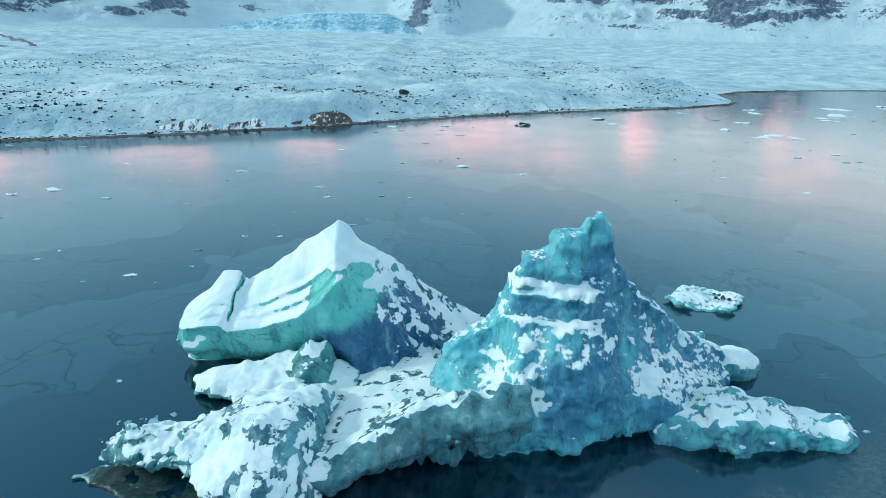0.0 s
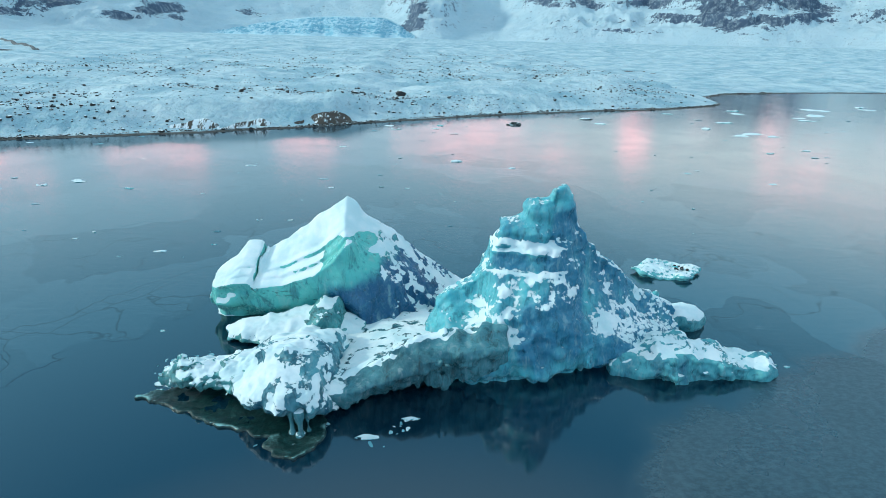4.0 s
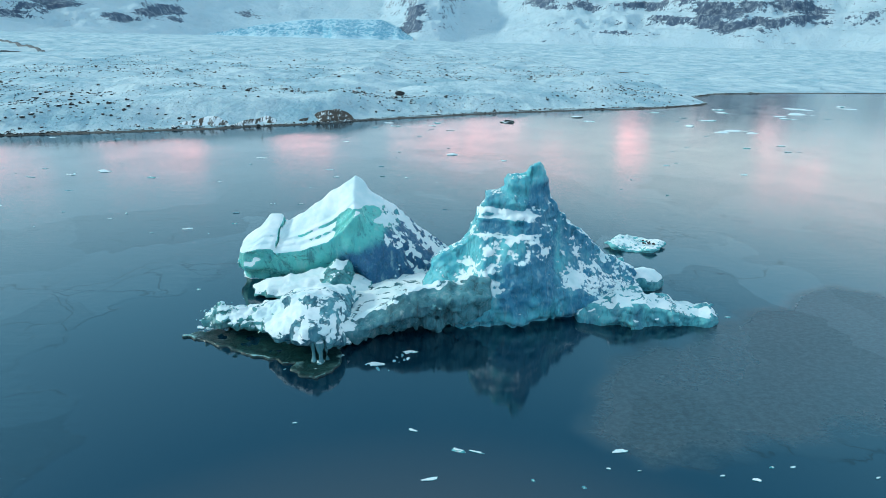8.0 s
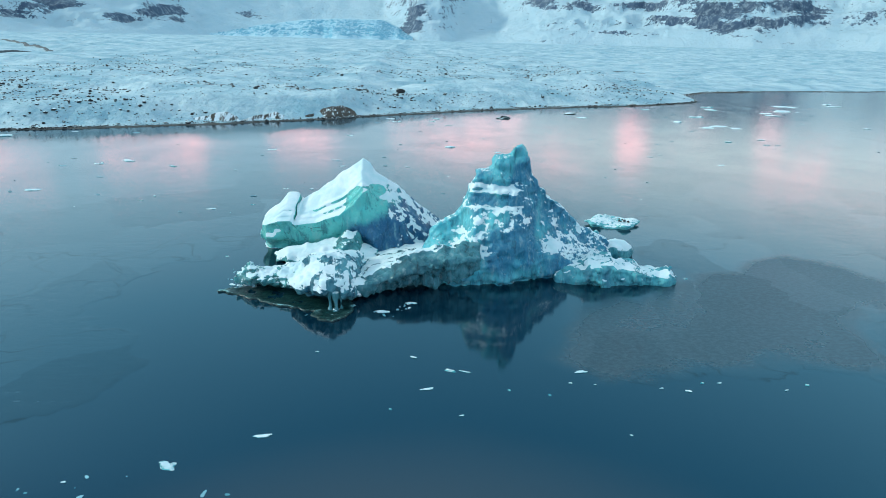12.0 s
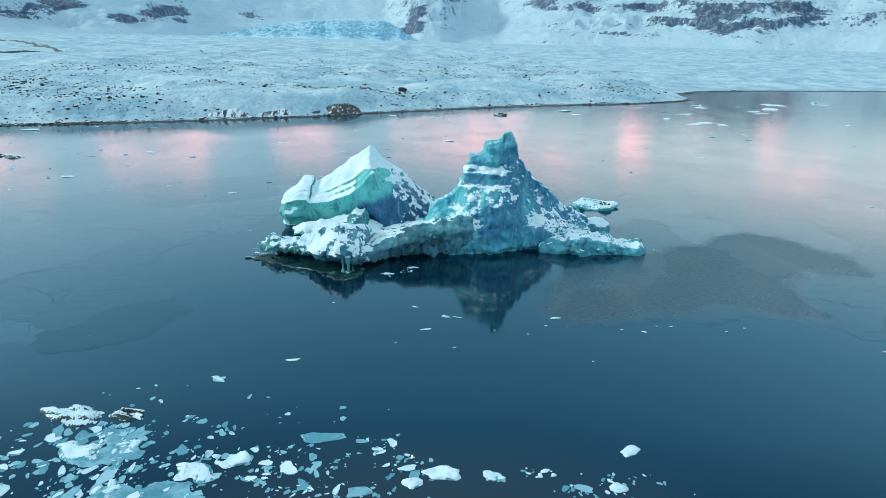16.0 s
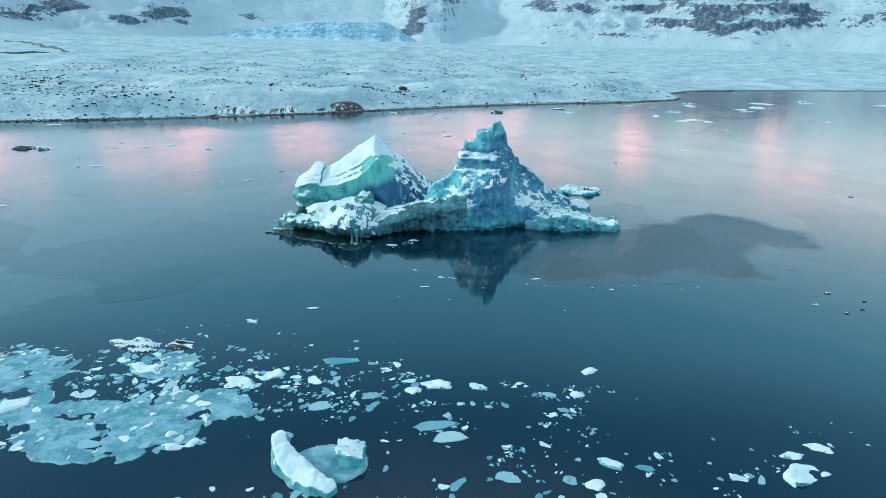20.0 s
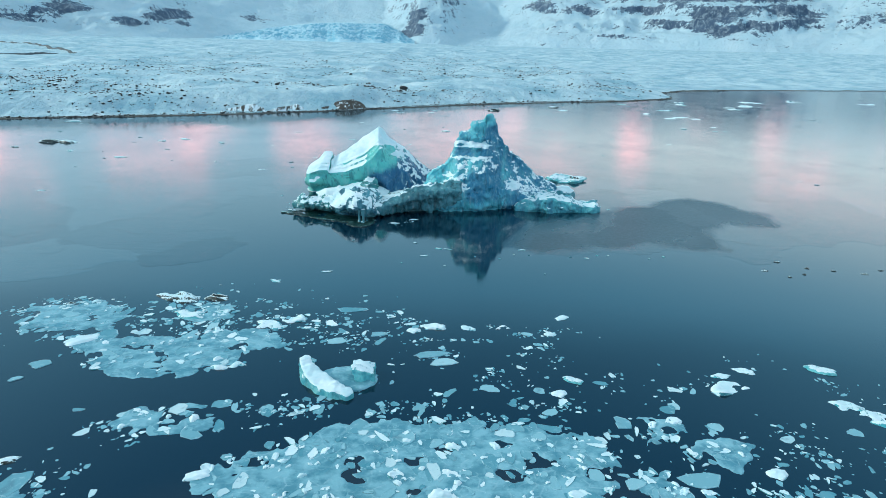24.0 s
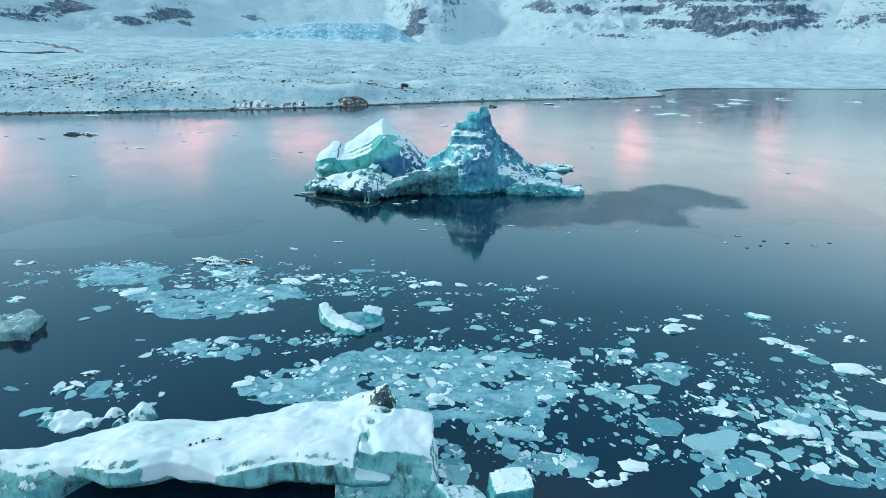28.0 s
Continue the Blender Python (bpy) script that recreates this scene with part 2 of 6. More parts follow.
# ---- materials ----
class Nodes:
    """Short hand for a node material."""

    def __init__(self, name):
        self.mat = bpy.data.materials.new(name)
        self.mat.use_nodes = True
        self.t = self.mat.node_tree
        self.bsdf = self.t.nodes["Principled BSDF"]
        self.place = self.t.nodes.new("ShaderNodeNewGeometry").outputs["Position"]

    def put(self, socket, value):
        if isinstance(value, (int, float)):
            socket.default_value = value
        elif isinstance(value, tuple):
            socket.default_value = (*value, 1) if len(value) == 3 and socket.type == "RGBA" else value
        else:
            self.t.links.new(value, socket)

    def node(self, kind, **inputs):
        n = self.t.nodes.new("ShaderNode" + kind)
        for k, v in inputs.items():
            self.put(n.inputs[k.replace("_", " ")], v)
        return n

    def math(self, op, a, b=0.0, c=0.0):
        n = self.t.nodes.new("ShaderNodeMath")
        n.operation = op
        for k, v in enumerate((a, b, c)):
            self.put(n.inputs[k], v)
        return n.outputs[0]

    def scaled(self, sx, sy, sz):
        n = self.node("Mapping", Vector=self.place)
        n.inputs["Scale"].default_value = (sx, sy, sz)
        return n.outputs[0]

    def noise(self, scale, detail=4.0, rough=0.55, vector=None, warp=0.0):
        n = self.node("TexNoise", Scale=scale, Detail=detail, Roughness=rough, Distortion=warp)
        self.t.links.new(vector or self.place, n.inputs["Vector"])
        return n.outputs["Fac"]

    def cells(self, scale, feature="F1", vector=None):
        n = self.node("TexVoronoi", Scale=scale)
        n.feature = feature
        self.t.links.new(vector or self.place, n.inputs["Vector"])
        return n.outputs["Distance"]

    def ramp(self, value, lo, hi, a=0.0, b=1.0):
        n = self.t.nodes.new("ShaderNodeMapRange")
        n.interpolation_type = "SMOOTHSTEP"
        for k, v in enumerate((value, lo, hi, a, b)):
            self.put(n.inputs[k], v)
        return n.outputs[0]

    def mix(self, fac, a, b):
        n = self.t.nodes.new("ShaderNodeMix")
        n.data_type = "RGBA"
        for k, v in ((0, fac), (6, a), (7, b)):
            self.put(n.inputs[k], v)
        return n.outputs[2]

    def up(self):
        g = self.t.nodes.new("ShaderNodeNewGeometry")
        n = self.node("SeparateXYZ", Vector=g.outputs["Normal"])
        return n.outputs["X"], n.outputs["Y"], n.outputs["Z"]

    def height(self):
        return self.node("SeparateXYZ", Vector=self.place).outputs["Z"]

    def bump(self, height, strength, distance, normal=None):
        n = self.node("Bump", Strength=strength, Distance=distance, Height=height)
        if normal:
            self.t.links.new(normal, n.inputs["Normal"])
        return n.outputs[0]

    def done(self, color, rough, normal=None, **more):
        self.put(self.bsdf.inputs["Base Color"], color)
        self.put(self.bsdf.inputs["Roughness"], rough)
        if normal:
            self.t.links.new(normal, self.bsdf.inputs["Normal"])
        for k, v in more.items():
            self.put(self.bsdf.inputs[k.replace("_", " ")], v)
        return self.mat


SNOW = (0.83, 0.87, 0.89)


def ice_material(name, pale, deep, cover, patch=0.5, dirt=0.0, size=1.0, streak=0.0, glow=0.0, coated=False):
    """Glacier ice with snow lying on it. cover: how much of it the snow hides (steeper faces hold less); patch: how
    broken the snow is; dirt and streak: soil in the ice, in spots or in runs; glow: how far light gets into the ice;
    coated: where the mesh says how much more snow has caught, and how deep a blue the ice is painted, in part for
    shade."""
    n = Nodes(name)
    _, _, nz = n.up()
    n1, n2 = n.noise(2.6 / size, 9, 0.70, n.scaled(1, 1, 0.7), 0.9), n.noise(8.0 / size, 6, 0.70, n.scaled(1.2, 1.2, 0.6), 0.4)
    shard = n.cells(2.6 / size, "F1", n.scaled(1, 1, 0.7))
    s = n.math("ADD", nz, n.math("MULTIPLY", n.math("SUBTRACT", n1, 0.5), patch * 2.6))
    s = n.math("ADD", s, n.math("MULTIPLY", n.math("SUBTRACT", n2, 0.5), patch * 1.8))
    s = n.math("ADD", s, n.math("MULTIPLY", n.math("SUBTRACT", 0.42, shard), patch * 1.3))
    tone = n.noise(0.5 / size, 6, 0.6, n.scaled(1, 1, 0.5), 0.5)
    blend = n.ramp(tone, 0.38, 0.62)
    if coated:
        fields = []
        for key in ("lie", "tone"):
            a = n.t.nodes.new("ShaderNodeAttribute")
            a.attribute_name = key
            fields.append(a.outputs["Fac"])
        s = n.math("ADD", s, fields[0])
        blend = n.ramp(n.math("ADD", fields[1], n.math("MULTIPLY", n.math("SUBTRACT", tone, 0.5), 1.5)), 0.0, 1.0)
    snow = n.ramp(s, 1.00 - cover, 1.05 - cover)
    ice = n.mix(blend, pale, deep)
    runs = n.noise(1.6 / size, 7, 0.68, n.scaled(1.0, 1.0, 0.22), 0.3)
    ice = n.mix(n.ramp(runs, 0.50, 0.66, 0.0, 0.6), ice, tuple(0.42 * c for c in deep))
    ice = n.mix(n.ramp(runs, 0.34, 0.46, 0.45, 0.0), ice, tuple(0.5 * c + 0.28 for c in pale))
    frost = n.ramp(n.noise(4.0 / size, 8, 0.75, n.scaled(1, 1, 0.6)), 0.50, 0.74)
    ice = n.mix(n.math("MULTIPLY", frost, 0.3), ice, tuple(0.7 * c + 0.12 for c in pale))
    if dirt:
        soil = n.ramp(n.noise(0.9 / size, 7, 0.7, n.scaled(1, 1, 1.8 if not streak else 0.35), 0.8), 0.60 - 0.2 * dirt, 0.74 - 0.2 * dirt)
        ice = n.mix(n.math("MULTIPLY", soil, 0.85), ice, (0.04, 0.045, 0.042))
    white = n.mix(n.ramp(n.noise(0.55, 6, 0.6), 0.36, 0.66), SNOW, (0.65, 0.78, 0.81))
    color = n.mix(snow, ice, white)
    rough = n.ramp(snow, 0, 1, n.ramp(n1, 0.3, 0.7, 0.10, 0.38), 0.75)
    facets = n.cells(1.5 / size, "F1", n.scaled(1, 1, 0.6))
    relief = n.math("ADD", n.math("MULTIPLY", runs, 1.1), n.math("MULTIPLY", facets, 0.5))
    relief = n.math("ADD", n.math("MULTIPLY", relief, n.ramp(snow, 0, 1, 1.0, 0.28)), n.math("MULTIPLY", snow, 0.5))
    normal = n.bump(relief, 0.7, 0.18 * size)
    normal = n.bump(n.math("MULTIPLY", n.noise(14.0 / size, 6, 0.72), n.ramp(snow, 0, 1, 1.0, 0.6)), 0.6, 0.05 * size, normal)
    if glow:
        n.bsdf.subsurface_method = "RANDOM_WALK"
        n.bsdf.inputs["Subsurface Radius"].default_value = (0.12, 0.40, 0.50)
        n.bsdf.inputs["Subsurface Scale"].default_value = 0.8
        n.put(n.bsdf.inputs["Subsurface Weight"], n.ramp(snow, 0, 1, glow, 0.0))
    return n.done(color, rough, normal, IOR=1.31)


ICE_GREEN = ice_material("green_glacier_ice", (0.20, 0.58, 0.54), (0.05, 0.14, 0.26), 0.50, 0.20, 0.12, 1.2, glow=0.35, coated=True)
ICE_BLUE = ice_material("blue_glacier_ice", (0.18, 0.52, 0.58), (0.075, 0.235, 0.36), 0.36, 0.46, 0.0, 0.75, glow=0.35, coated=True)
ICE_WALL = ice_material("melted_wall_ice", (0.11, 0.27, 0.31), (0.04, 0.11, 0.14), 0.42, 0.26, 0.12, 0.9, 1.0, coated=True)
ICE_LEDGE = ice_material("snowy_ledge_ice", (0.17, 0.44, 0.44), (0.04, 0.13, 0.16), 0.40, 0.28, 0.35, 0.7, coated=True)
ICE_BLOCK = ice_material("cragged_block_ice", (0.15, 0.36, 0.42), (0.03, 0.10, 0.16), 0.50, 0.30, 0.12, 0.7, coated=True)
ICE_TONGUE = ice_material("tongue_ice", (0.16, 0.46, 0.50), (0.06, 0.18, 0.26), 0.40, 0.32, 0.0, 0.7, coated=True)
ICE_SLAB = ice_material("slab_ice", (0.30, 0.60, 0.60), (0.13, 0.35, 0.38), 0.50, 0.24, 0.45, 0.9, 1.0, coated=True)
ICE_PALE = ice_material("pale_grey_ice", (0.30, 0.46, 0.47), (0.18, 0.32, 0.34), 0.02, 0.14, 0.3, 0.9)
ICE_HORN = ice_material("dark_banded_ice", (0.15, 0.21, 0.23), (0.045, 0.065, 0.075), 0.56, 0.42, 0.5, 0.5)
ICE_CHUNK = ice_material("chunk_ice", (0.24, 0.55, 0.56), (0.10, 0.36, 0.42), 0.48, 0.16, 0.0, 0.6)
ICE_CLEAR = ice_material("clear_turquoise_ice", (0.22, 0.56, 0.58), (0.10, 0.38, 0.44), 0.20, 0.22, 0.0, 0.6)
ICE_DIRTY = ice_material("dirty_ice", (0.06, 0.085, 0.085), (0.015, 0.018, 0.018), 0.22, 0.24, 0.9, 0.4)
ICE_SNOWY = ice_material("snow_laden_ice", (0.20, 0.46, 0.49), (0.09, 0.28, 0.33), 0.58, 0.14, 0.15, 0.5)


def plate_material():
    """Thin refrozen plates, each a little different, with frosted rims and wet hollows."""
    n = Nodes("plate_ice")
    rnd = n.t.nodes.new("ShaderNodeObjectInfo").outputs["Random"]
    isl = n.t.nodes.new("ShaderNodeNewGeometry").outputs["Random Per Island"]
    tone = n.math("FRACT", n.math("ADD", n.math("MULTIPLY", rnd, 7.31), isl))
    c = n.mix(n.ramp(tone, 0.0, 1.0), (0.12, 0.30, 0.37), (0.34, 0.54, 0.60))
    c = n.mix(n.ramp(tone, 0.86, 0.92), c, (0.60, 0.71, 0.74))
    c = n.mix(n.ramp(n.noise(2.6, 8, 0.72), 0.54, 0.68, 0.0, 0.6), c, (0.46, 0.62, 0.68))
    c = n.mix(n.ramp(n.noise(0.7, 6, 0.62), 0.56, 0.70, 0.0, 0.6), c, (0.10, 0.20, 0.25))
    normal = n.bump(n.noise(7.0, 6, 0.65), 0.5, 0.04)
    return n.done(c, n.ramp(n.noise(1.5, 4), 0.3, 0.7, 0.25, 0.6), normal, IOR=1.31)


PLATE = plate_material()


def rim_material():
    n = Nodes("frosted_rim")
    c = n.mix(n.ramp(n.noise(3.0, 6, 0.7), 0.38, 0.62), (0.18, 0.34, 0.41), (0.46, 0.62, 0.68))
    return n.done(c, 0.55, n.bump(n.noise(9.0, 5, 0.7), 0.5, 0.03))


RIM = rim_material()


def base_material():
    n = Nodes("wet_raft")
    c = n.mix(n.ramp(n.noise(0.9, 6, 0.62, n.scaled(0.7, 1, 1)), 0.40, 0.60), (0.12, 0.28, 0.35), (0.27, 0.47, 0.54))
    seam = n.cells(1.1, "DISTANCE_TO_EDGE", n.scaled(0.8, 1.2, 1))
    c = n.mix(n.math("MULTIPLY", n.ramp(seam, 0.0, 0.06, 0.5, 0.0), n.ramp(n.noise(1.7, 5, 0.7), 0.42, 0.60)), c, (0.42, 0.58, 0.64))
    c = n.mix(n.ramp(n.noise(4.0, 7, 0.75), 0.60, 0.70, 0.0, 0.7), c, (0.52, 0.66, 0.70))
    return n.done(c, n.ramp(n.noise(1.2, 4), 0.35, 0.6, 0.12, 0.5), n.bump(n.noise(6.0, 6, 0.7), 0.5, 0.03), IOR=1.31)


RAFT = base_material()


def wet_shelf_material():
    n = Nodes("wet_sunken_ice")
    c = n.mix(n.ramp(n.noise(3.0, 6, 0.7), 0.45, 0.75), (0.006, 0.028, 0.027), (0.03, 0.10, 0.095))
    z = n.ramp(n.math("ADD", n.height(), n.math("MULTIPLY", n.math("SUBTRACT", n.noise(4.0, 6, 0.75), 0.5), 0.14)), 0.10, 0.17)
    c = n.mix(z, c, (0.28, 0.50, 0.49))
    return n.done(c, 0.3, n.bump(n.noise(6.0, 6, 0.7), 0.8, 0.08))


ICE_WET = wet_shelf_material()


def water_material():
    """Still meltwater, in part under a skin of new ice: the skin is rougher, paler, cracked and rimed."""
    n = Nodes("lagoon_water")
    a = n.t.nodes.new("ShaderNodeAttribute")
    a.attribute_name = "skin"
    b = n.t.nodes.new("ShaderNodeAttribute")
    b.attribute_name = "rime"
    ragged = n.math("MULTIPLY", n.math("SUBTRACT", n.noise(0.25, 6, 0.6), 0.5), 5.0)
    skin = n.ramp(n.math("ADD", a.outputs["Fac"], ragged), -0.2, 0.5)
    rime = n.ramp(n.math("ADD", b.outputs["Fac"], n.math("MULTIPLY", ragged, 0.8)), -1.3, 1.1)
    crack = n.cells(0.055, "DISTANCE_TO_EDGE", n.node("VectorMath").outputs[0])
    vm = crack.node.inputs["Vector"].links[0].from_node
    vm.operation = "ADD"
    n.t.links.new(n.place, vm.inputs[0])
    wob = n.node("TexNoise", Scale=0.13, Detail=4.0)
    n.t.links.new(n.place, wob.inputs["Vector"])
    wsc = n.node("VectorMath")
    wsc.operation = "SCALE"
    n.t.links.new(wob.outputs["Color"], wsc.inputs[0])
    wsc.inputs["Scale"].default_value = 9.0
    n.t.links.new(wsc.outputs[0], vm.inputs[1])
    thread = n.ramp(crack, 0.0, 0.006, 0.8, 0.0)
    thread = n.math("MULTIPLY", thread, n.ramp(n.noise(0.045, 3), 0.40, 0.52))
    lines = n.math("MULTIPLY", thread, skin)
    # sheets that froze at different times shine differently, and the cracks between them hardly at all
    pale = n.node("TexVoronoi", Scale=0.075)
    n.t.links.new(vm.outputs[0], pale.inputs["Vector"])
    each = n.node("SeparateColor", Color=pale.outputs["Color"]).outputs[0]
    fine = n.node("TexVoronoi", Scale=0.19)
    fine.feature = "DISTANCE_TO_EDGE"
    n.t.links.new(vm.outputs[0], fine.inputs["Vector"])
    hair = n.math("MULTIPLY", n.ramp(fine.outputs["Distance"], 0.0, 0.022, 1.0, 0.0), n.ramp(n.noise(0.07, 4), 0.44, 0.56))
    lines = n.math("MAXIMUM", lines, n.math("MULTIPLY", n.math("MULTIPLY", hair, skin), 0.7))
    # a dark rim where the skin ends
    rim = n.math("ABSOLUTE", n.math("ADD", n.math("ADD", a.outputs["Fac"], ragged), -0.15))
    lines = n.math("MAXIMUM", lines, n.math("MULTIPLY", n.ramp(rim, 0.0, 0.16, 0.75, 0.0), n.ramp(n.noise(0.11, 4), 0.46, 0.60)))
    lines = n.math("MULTIPLY", lines, n.ramp(rime, 0.0, 1.0, 1.0, 0.1))
    flecks = n.math("MULTIPLY", n.ramp(n.noise(0.9, 7, 0.72, n.scaled(0.5, 1, 1)), 0.60, 0.74), skin)
    # film raises colour and shine round the iceberg; both fall towards the loose floes
    film = n.t.nodes.new("ShaderNodeAttribute")
    film.attribute_name = "film"
    deep = n.mix(film.outputs["Fac"], (0.003, 0.013, 0.029), (0.003, 0.019, 0.036))
    c = n.mix(skin, deep, n.mix(n.noise(0.06, 5), (0.007, 0.030, 0.050), (0.019, 0.044, 0.064)))
    c = n.mix(n.math("MULTIPLY", flecks, 0.20), c, (0.26, 0.33, 0.36))
    grain = n.ramp(n.noise(3.5, 7, 0.8, n.scaled(0.6, 1, 1)), 0.40, 0.62)
    c = n.mix(n.math("MULTIPLY", rime, 0.6), c, n.mix(grain, (0.018, 0.045, 0.062), (0.075, 0.125, 0.150)))
    c = n.mix(n.math("MULTIPLY", lines, 0.75), c, (0.012, 0.022, 0.028))
    rough = n.ramp(skin, 0, 1, n.ramp(n.noise(0.1, 4), 0.35, 0.65, 0.045, 0.07), n.ramp(n.noise(0.12, 5), 0.3, 0.7, 0.05, 0.10))
    rough = n.math("ADD", rough, n.math("MULTIPLY", rime, 0.22))
    waves = n.noise(1.6, 3, 0.5, n.scaled(1, 0.6, 1))
    normal = n.bump(waves, 0.04, 0.05)
    normal = n.bump(n.math("MULTIPLY", n.noise(1.6, 7, 0.75, n.scaled(0.22, 1, 1)), skin), 0.26, 0.035, normal)
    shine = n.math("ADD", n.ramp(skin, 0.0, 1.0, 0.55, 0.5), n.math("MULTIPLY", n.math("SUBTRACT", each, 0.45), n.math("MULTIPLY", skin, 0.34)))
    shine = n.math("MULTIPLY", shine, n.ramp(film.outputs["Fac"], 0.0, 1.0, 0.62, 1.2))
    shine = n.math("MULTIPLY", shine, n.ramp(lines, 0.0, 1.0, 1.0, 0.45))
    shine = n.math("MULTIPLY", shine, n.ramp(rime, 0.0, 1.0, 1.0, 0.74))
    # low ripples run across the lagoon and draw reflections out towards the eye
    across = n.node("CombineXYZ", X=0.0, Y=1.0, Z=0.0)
    # IOR is set well above water's to brighten the reflected sky
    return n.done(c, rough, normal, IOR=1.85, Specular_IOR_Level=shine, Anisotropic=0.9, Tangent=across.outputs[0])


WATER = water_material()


def land_material():
    """Wind-packed snow over black gravel that shows through on steep banks and swept crests."""
    n = Nodes("snow_on_gravel")
    _, _, nz = n.up()
    grit = n.noise(0.9, 7, 0.75)
    big = n.noise(0.06, 5, 0.6)
    bare = n.math("ADD", n.math("SUBTRACT", 1.0, nz), n.math("MULTIPLY", n.math("SUBTRACT", grit, 0.5), 0.55))
    bare = n.math("ADD", bare, n.math("MULTIPLY", n.math("SUBTRACT", big, 0.5), 0.25))
    bare = n.ramp(bare, 0.22, 0.34)
    wet = n.ramp(n.math("ADD", n.height(), n.math("MULTIPLY", n.noise(0.5, 4), 0.2)), 0.30, 0.37, 1.0, 0.0)
    fines = n.ramp(n.noise(1.5, 6, 0.8), 0.64, 0.71)
    bare = n.math("MAXIMUM", n.math("MAXIMUM", bare, wet), n.math("MULTIPLY", fines, n.ramp(big, 0.46, 0.58)))
    # shading of the drifts is put into the snow colour as blue-grey patches
    snow = n.mix(n.ramp(n.noise(0.10, 7, 0.62, n.scaled(0.6, 1, 1)), 0.35, 0.68), (0.58, 0.67, 0.71), (0.30, 0.45, 0.53))
    rock = n.mix(n.noise(3.0, 4), (0.035, 0.032, 0.030), (0.12, 0.10, 0.085))
    relief = n.math("ADD", n.noise(0.35, 7, 0.62), n.math("MULTIPLY", bare, -0.1))
    return n.done(n.mix(bare, snow, rock), 0.75, n.bump(relief, 0.9, 0.9, n.bump(n.noise(0.06, 6, 0.55), 1.0, 6.5)))


LAND = land_material()


def mountain_material():
    """Dark basalt in level bands, dusted with snow; snow lies deep on all that is less steep."""
    n = Nodes("snowy_basalt")
    _, _, nz = n.up()
    n1 = n.noise(0.009, 6, 0.60, n.scaled(1, 1, 1.5), 0.6)
    n2 = n.noise(0.08, 7, 0.74, n.scaled(1, 1, 1.6))
    band = n.noise(0.05, 5, 0.65, n.scaled(0.10, 0.10, 1.5))
    crag = n.t.nodes.new("ShaderNodeAttribute")
    crag.attribute_name = "crag"
    gully = n.noise(0.05, 8, 0.72, n.scaled(1, 1, 0.22), 0.8)
    bare = n.math("ADD", n.math("MULTIPLY", n.math("SUBTRACT", 1.0, nz), 0.6), crag.outputs["Fac"])
    for v, k in ((n1, 0.7), (n2, 1.3), (band, 0.8), (gully, 1.3)):
        bare = n.math("ADD", bare, n.math("MULTIPLY", n.math("SUBTRACT", v, 0.5), k))
    bare = n.ramp(bare, 0.11, 0.24)
    dust = n.ramp(n.noise(0.09, 7, 0.75, n.scaled(1, 1, 0.5)), 0.46, 0.64)
    # the blue of distance haze is mixed into the rock colours
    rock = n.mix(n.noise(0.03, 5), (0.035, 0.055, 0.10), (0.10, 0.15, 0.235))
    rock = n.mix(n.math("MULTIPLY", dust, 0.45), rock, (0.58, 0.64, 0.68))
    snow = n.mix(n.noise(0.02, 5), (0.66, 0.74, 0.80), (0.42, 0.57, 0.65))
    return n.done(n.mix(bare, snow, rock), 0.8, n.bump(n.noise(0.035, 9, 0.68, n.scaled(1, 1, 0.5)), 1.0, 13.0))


MOUNTAIN = mountain_material()


def glacier_material():
    n = Nodes("crevassed_glacier")
    _, _, nz = n.up()
    side = n.ramp(n.math("ADD", nz, n.math("MULTIPLY", n.math("SUBTRACT", n.noise(0.05, 5), 0.5), 0.5)), 0.60, 0.90, 1.0, 0.0)
    c = n.mix(side, (0.55, 0.70, 0.77), (0.20, 0.42, 0.54))
    return n.done(c, 0.5, n.bump(n.noise(0.12, 6), 0.5, 3.0))


GLACIER = glacier_material()


def boulder_material():
    n = Nodes("black_boulder")
    _, _, nz = n.up()
    snow = n.ramp(n.math("ADD", nz, n.math("MULTIPLY", n.math("SUBTRACT", n.noise(1.2, 4), 0.5), 1.2)), 0.80, 0.95)
    rock = n.mix(n.noise(4.0, 4), (0.010, 0.010, 0.012), (0.040, 0.036, 0.034))
    return n.done(n.mix(snow, rock, SNOW), 0.8, n.bump(n.noise(5.0, 5), 0.6, 0.08))


BOULDER = boulder_material()


def gravel_material():
    """Brown moraine gravel washed down in runnels, with snow caught between."""
    n = Nodes("moraine_gravel")
    runs = n.noise(1.6, 6, 0.7, n.scaled(1, 0.3, 0.3))
    snow = n.ramp(runs, 0.545, 0.62)
    c = n.mix(n.noise(5.0, 5), (0.035, 0.028, 0.024), (0.11, 0.085, 0.068))
    return n.done(n.mix(snow, c, SNOW), 0.85, n.bump(n.noise(4.0, 6), 0.8, 0.15))


GRAVEL = gravel_material()


def runnel_material():
    """Snowy bank with gravel showing in runnels."""
    n = Nodes("gravelly_bank")
    runs = n.noise(1.3, 7, 0.72, n.scaled(1, 0.22, 0.22))
    snow = n.ramp(runs, 0.44, 0.52)
    c = n.mix(n.noise(5.0, 5), (0.035, 0.028, 0.024), (0.12, 0.095, 0.075))
    return n.done(n.mix(snow, c, (0.82, 0.85, 0.88)), 0.85, n.bump(n.noise(4.0, 6), 0.8, 0.15))


RUNNELS = runnel_material()


def road_material():
    n = Nodes("dark_track")
    return n.done(n.mix(n.noise(0.8, 5), (0.04, 0.045, 0.05), (0.16, 0.17, 0.18)), 0.8)


ROAD = road_material()

